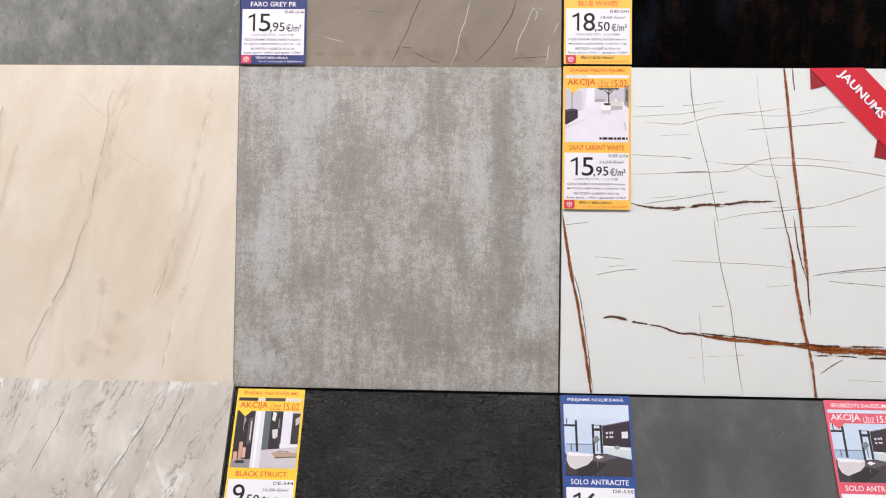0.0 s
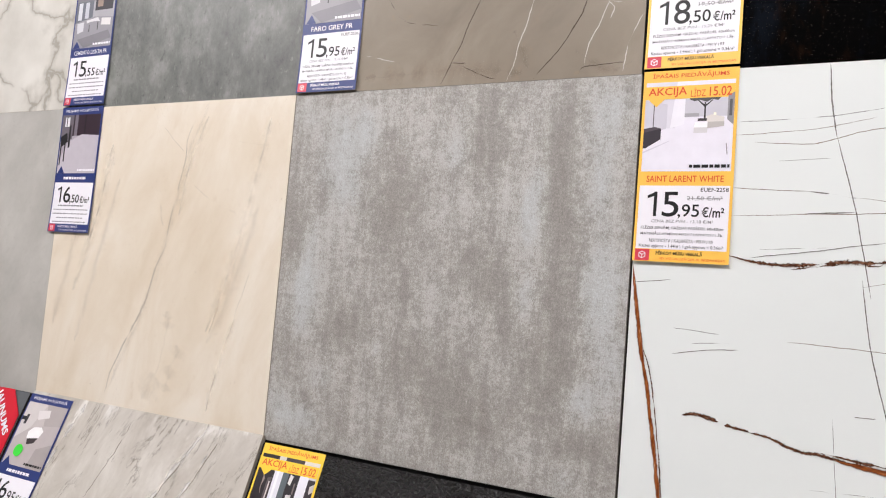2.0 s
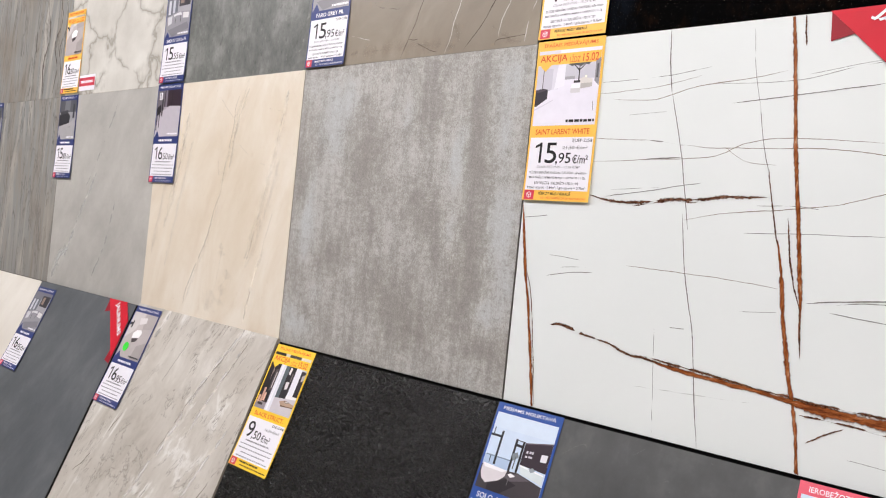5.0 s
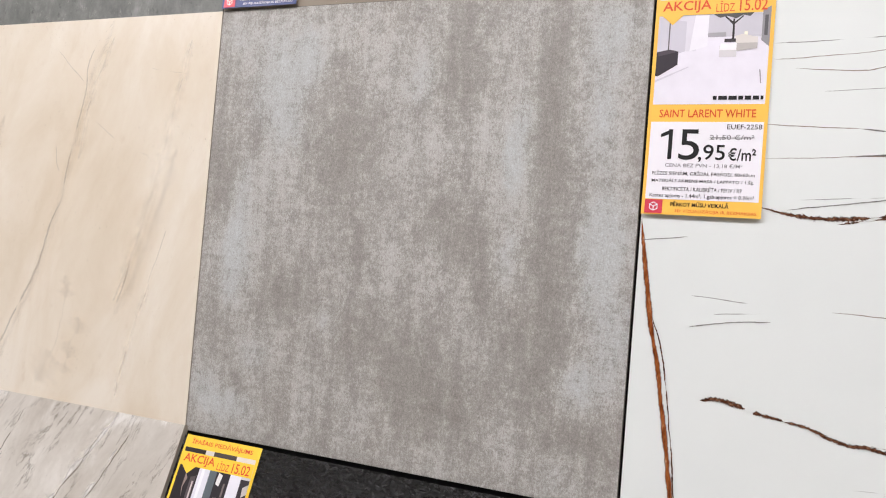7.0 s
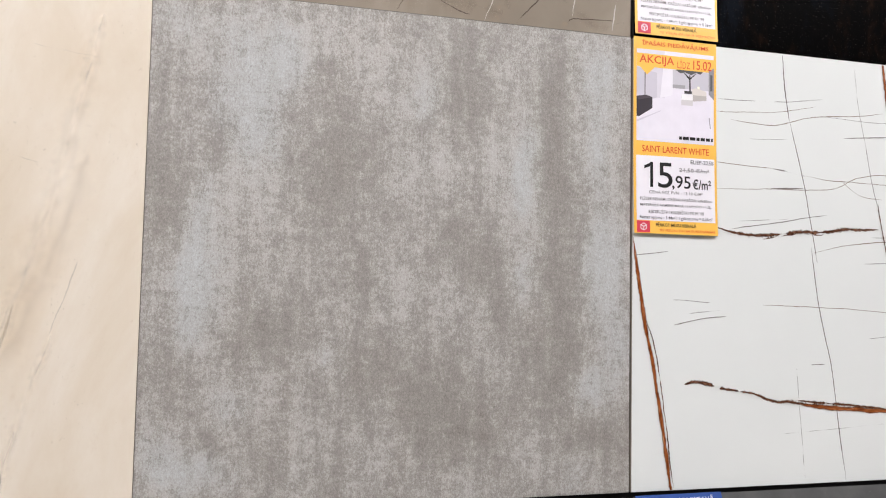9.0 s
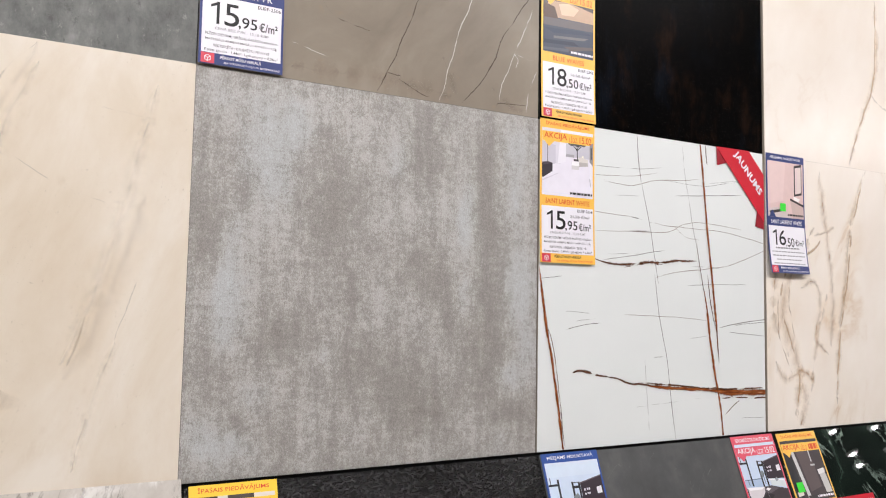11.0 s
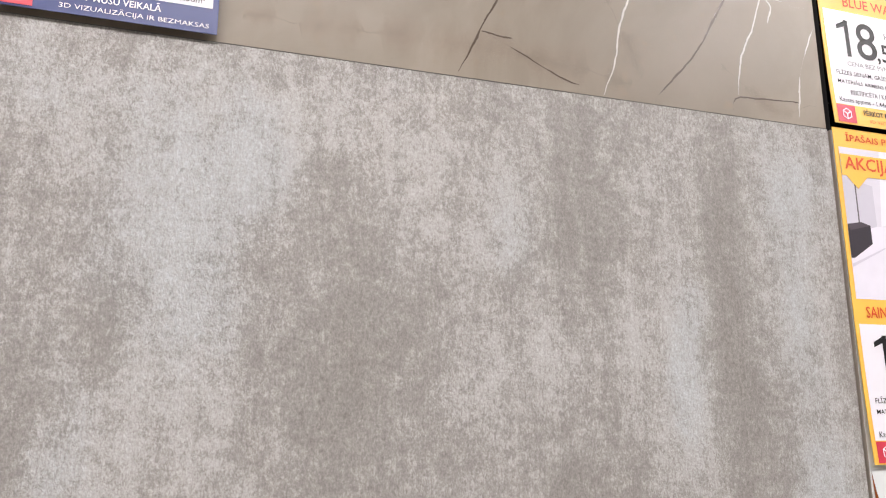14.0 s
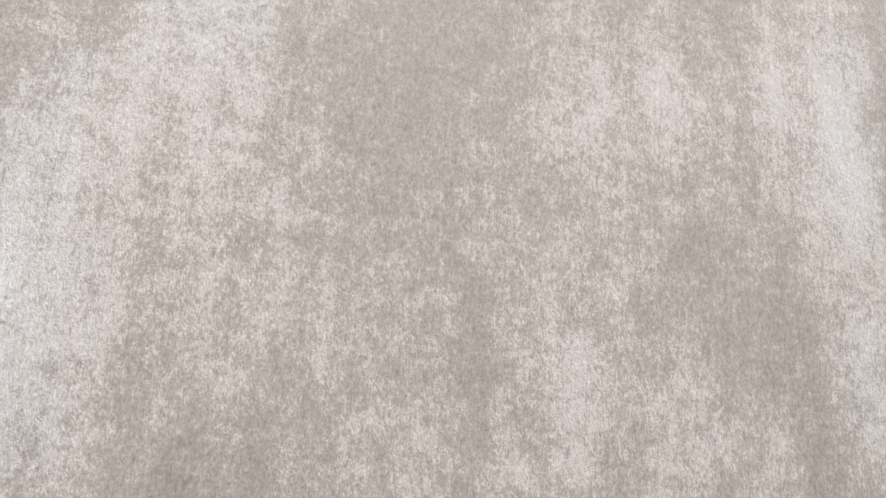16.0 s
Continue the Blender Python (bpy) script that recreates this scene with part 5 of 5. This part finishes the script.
def on_slope(x, s, proud=0.0):
    return pose(x, -0.008, 1.0, -LEAN) @ pose(0, -0.0006 - proud, -s)


price_tag(on_wall(0.6035, 1.602), "orange", "orange special-offer price tag with lounge photo on white veined tile", "SAINT LARENT WHITE", "15", "95", LOUNGE, "21,50", "EUEF-2258", "13,18", True)
price_tag(on_wall(0.6035, 1.8685), "orange", "orange special-offer price tag with lake photo on black tile", "BLUE WAVES", "18", "50", WAVES, "19,50", "EUEF-2343", "15,29", True)
price_tag(on_wall(0.0012, 1.8660), "navy", "navy price tag on the taupe marble tile", "FARO GREY PR", "15", "95", OFFICE, "", "EUEF-2506", "13,18", True)
price_tag(on_wall(-0.612, 1.8695), "navy", "navy price tag on the greenish cement tile", "CEMENTO LISBON PR", "15", "55", OFFICE)
price_tag(on_wall(-0.614, 1.602, -0.0016), "navy", "navy price tag with a grey salon photo on the beige tile", "", "16", "50", SALON)
price_tag(on_wall(-1.222, 1.602), "navy", "navy price tag with room photo on soft grey tile", "", "15", "85", GREYROOM)
price_tag(on_wall(-1.824, 1.602), "navy", "navy price tag on the banded stone tile", "", "", "", GREYROOM)
price_tag(on_wall(1.2005, 1.605), "navy", "navy price tag with green sticker on the cream tile", "SAINT LAURENT WHITE", "16", "50", PINKROOM, amount=0.012, dot=(0.05, -0.118, 0.0125, True), big_comma=False)

price_tag(on_slope(0.013, 0.001), "yellow", "yellow special-offer price tag with dark bathroom photo on black tile", "BLACK STRUCT.", "9", "50", DARKROOM, "16,50", "DE-544")
price_tag(on_slope(0.604, 0.001), "blue", "blue price tag with a dark bathroom photo on the anthracite tile", "SOLO ANTRACITE", "16", "50", BATH, "", "DE-538")
price_tag(on_slope(1.072, 0.001), "pink", "pink limited-stock price tag with a dark bathroom photo", "SOLO ANTRACITE", "9", "50", BATH, amount=0.008)
price_tag(on_slope(1.207, 0.003), "orange", "orange special-offer price tag with green sticker on black-green tile", "ALPI GREEN", "", "", CAFE, date="", dot=(0.022, -0.112, 0.014, True), amount=0.008)
price_tag(on_slope(-0.594, -0.003, 0.002), "navy", "navy price tag with washbasin photo and green dot", "", "16", "95", STONEBATH, dot=(0.036, -0.112, 0.012, False), big_comma=False)
price_tag(on_slope(-1.196, 0.016, 0.006), "navy", "navy price tag with an office photo on the slate tile", "", "16", "95", OFFICE, big_comma=False)
price_tag(on_wall(-1.226, 1.8725), "orange", "orange special-offer price tag on the white net-veined tile", "", "16", "50", STONEBATH)

# small pink sticker card beside the orange tag
sticker = tagged(new("sticker_card"), "small red and white sticker card on the white net-veined tile", "sticker")
sticker.matrix_basis = on_wall(-1.101, 1.660)
card("card", 0, 0, 0.105, -0.048, 0.0, 0.0, M_PAPER, sticker, "", 0.0004)
card("red_band", 0.002, -0.008, 0.103, -0.034, 0.0004, 0.0, M_REDSQ, sticker)
bars([(0.012, 0.092, -0.017, 0.008)], M_PAPER, sticker, 0.0, 0.0006)


# ---- red corner ribbons ----
def ribbon(m, label):
    """A red folded paper ribbon across a tile's upper right corner; its frame starts at that corner."""
    rib = tagged(new("corner_ribbon"), label, "ribbon", "corner ribbons")
    rib.matrix_basis = m

    def sheet(name, pts, lift, material, depth=0.0006):
        bm = bmesh.new()
        front = [bm.verts.new((x, -lift, z)) for x, z in pts]
        back = [bm.verts.new((x, -lift + depth, z)) for x, z in pts]
        bm.faces.new(front)
        bm.faces.new(back[::-1])
        for i in range(len(pts)):
            j = (i + 1) % len(pts)
            bm.faces.new((front[i], back[i], back[j], front[j]))
        bmesh.ops.recalc_face_normals(bm, faces=list(bm.faces))
        return part(name, bm, material, rib)

    # the tucked-back folds take the darker red as painted shade
    sheet("upper_fold", [(-0.1405, -0.001), (-0.1385, -0.039), (-0.108, -0.031)], 0.0012, M_RIBBON_SHADE)
    sheet("lower_fold", [(-0.019, -0.126), (-0.025, -0.161), (0.001, -0.166), (0.001, -0.100)], 0.0012, M_RIBBON_SHADE)
    sheet("band", [(-0.1415, 0.0), (-0.0190, -0.1300), (0.001, -0.150), (0.001, -0.047), (-0.0445, 0.001)], 0.0022, M_RIBBON)
    a = math.atan2(-0.098, 0.092)
    ox, oz = -0.0955, -0.0145

    def turn(px, pz):
        return ox + px * math.cos(a) - pz * math.sin(a), oz + px * math.sin(a) + pz * math.cos(a)

    writing("JAUNUMS", 0.0, 0.113, 0.0205, 0.0, M_PAPER, rib, 0.0, 0.0022, 0.026, "ribbon_word", turn)
    return rib


ribbon(on_wall(1.1905, 1.6000, -0.0006), "red folded paper ribbon on the white veined tile")
ribbon(on_slope(-0.600, -0.002, 0.006), "red folded paper ribbon on the corner of the slate tile")
ribbon(on_slope(-0.600, 0.574, 0.012), "red folded paper ribbon low on the rack under the slate tile")
# red card on the black-green tile
red = tagged(new("red_card"), "red sale card with white letters on the black-green tile", "card")
red.matrix_basis = on_slope(1.334, 0.146)
card("card", 0, 0, 0.12, -0.08, 0.0, 0.0, M_RIBBON, red, "", 0.0004)
writing("MEGA SALE!", 0.008, 0.112, -0.010, -0.030, M_PAPER, red, 0.0, 0.0004, 0.03, "sale_word")
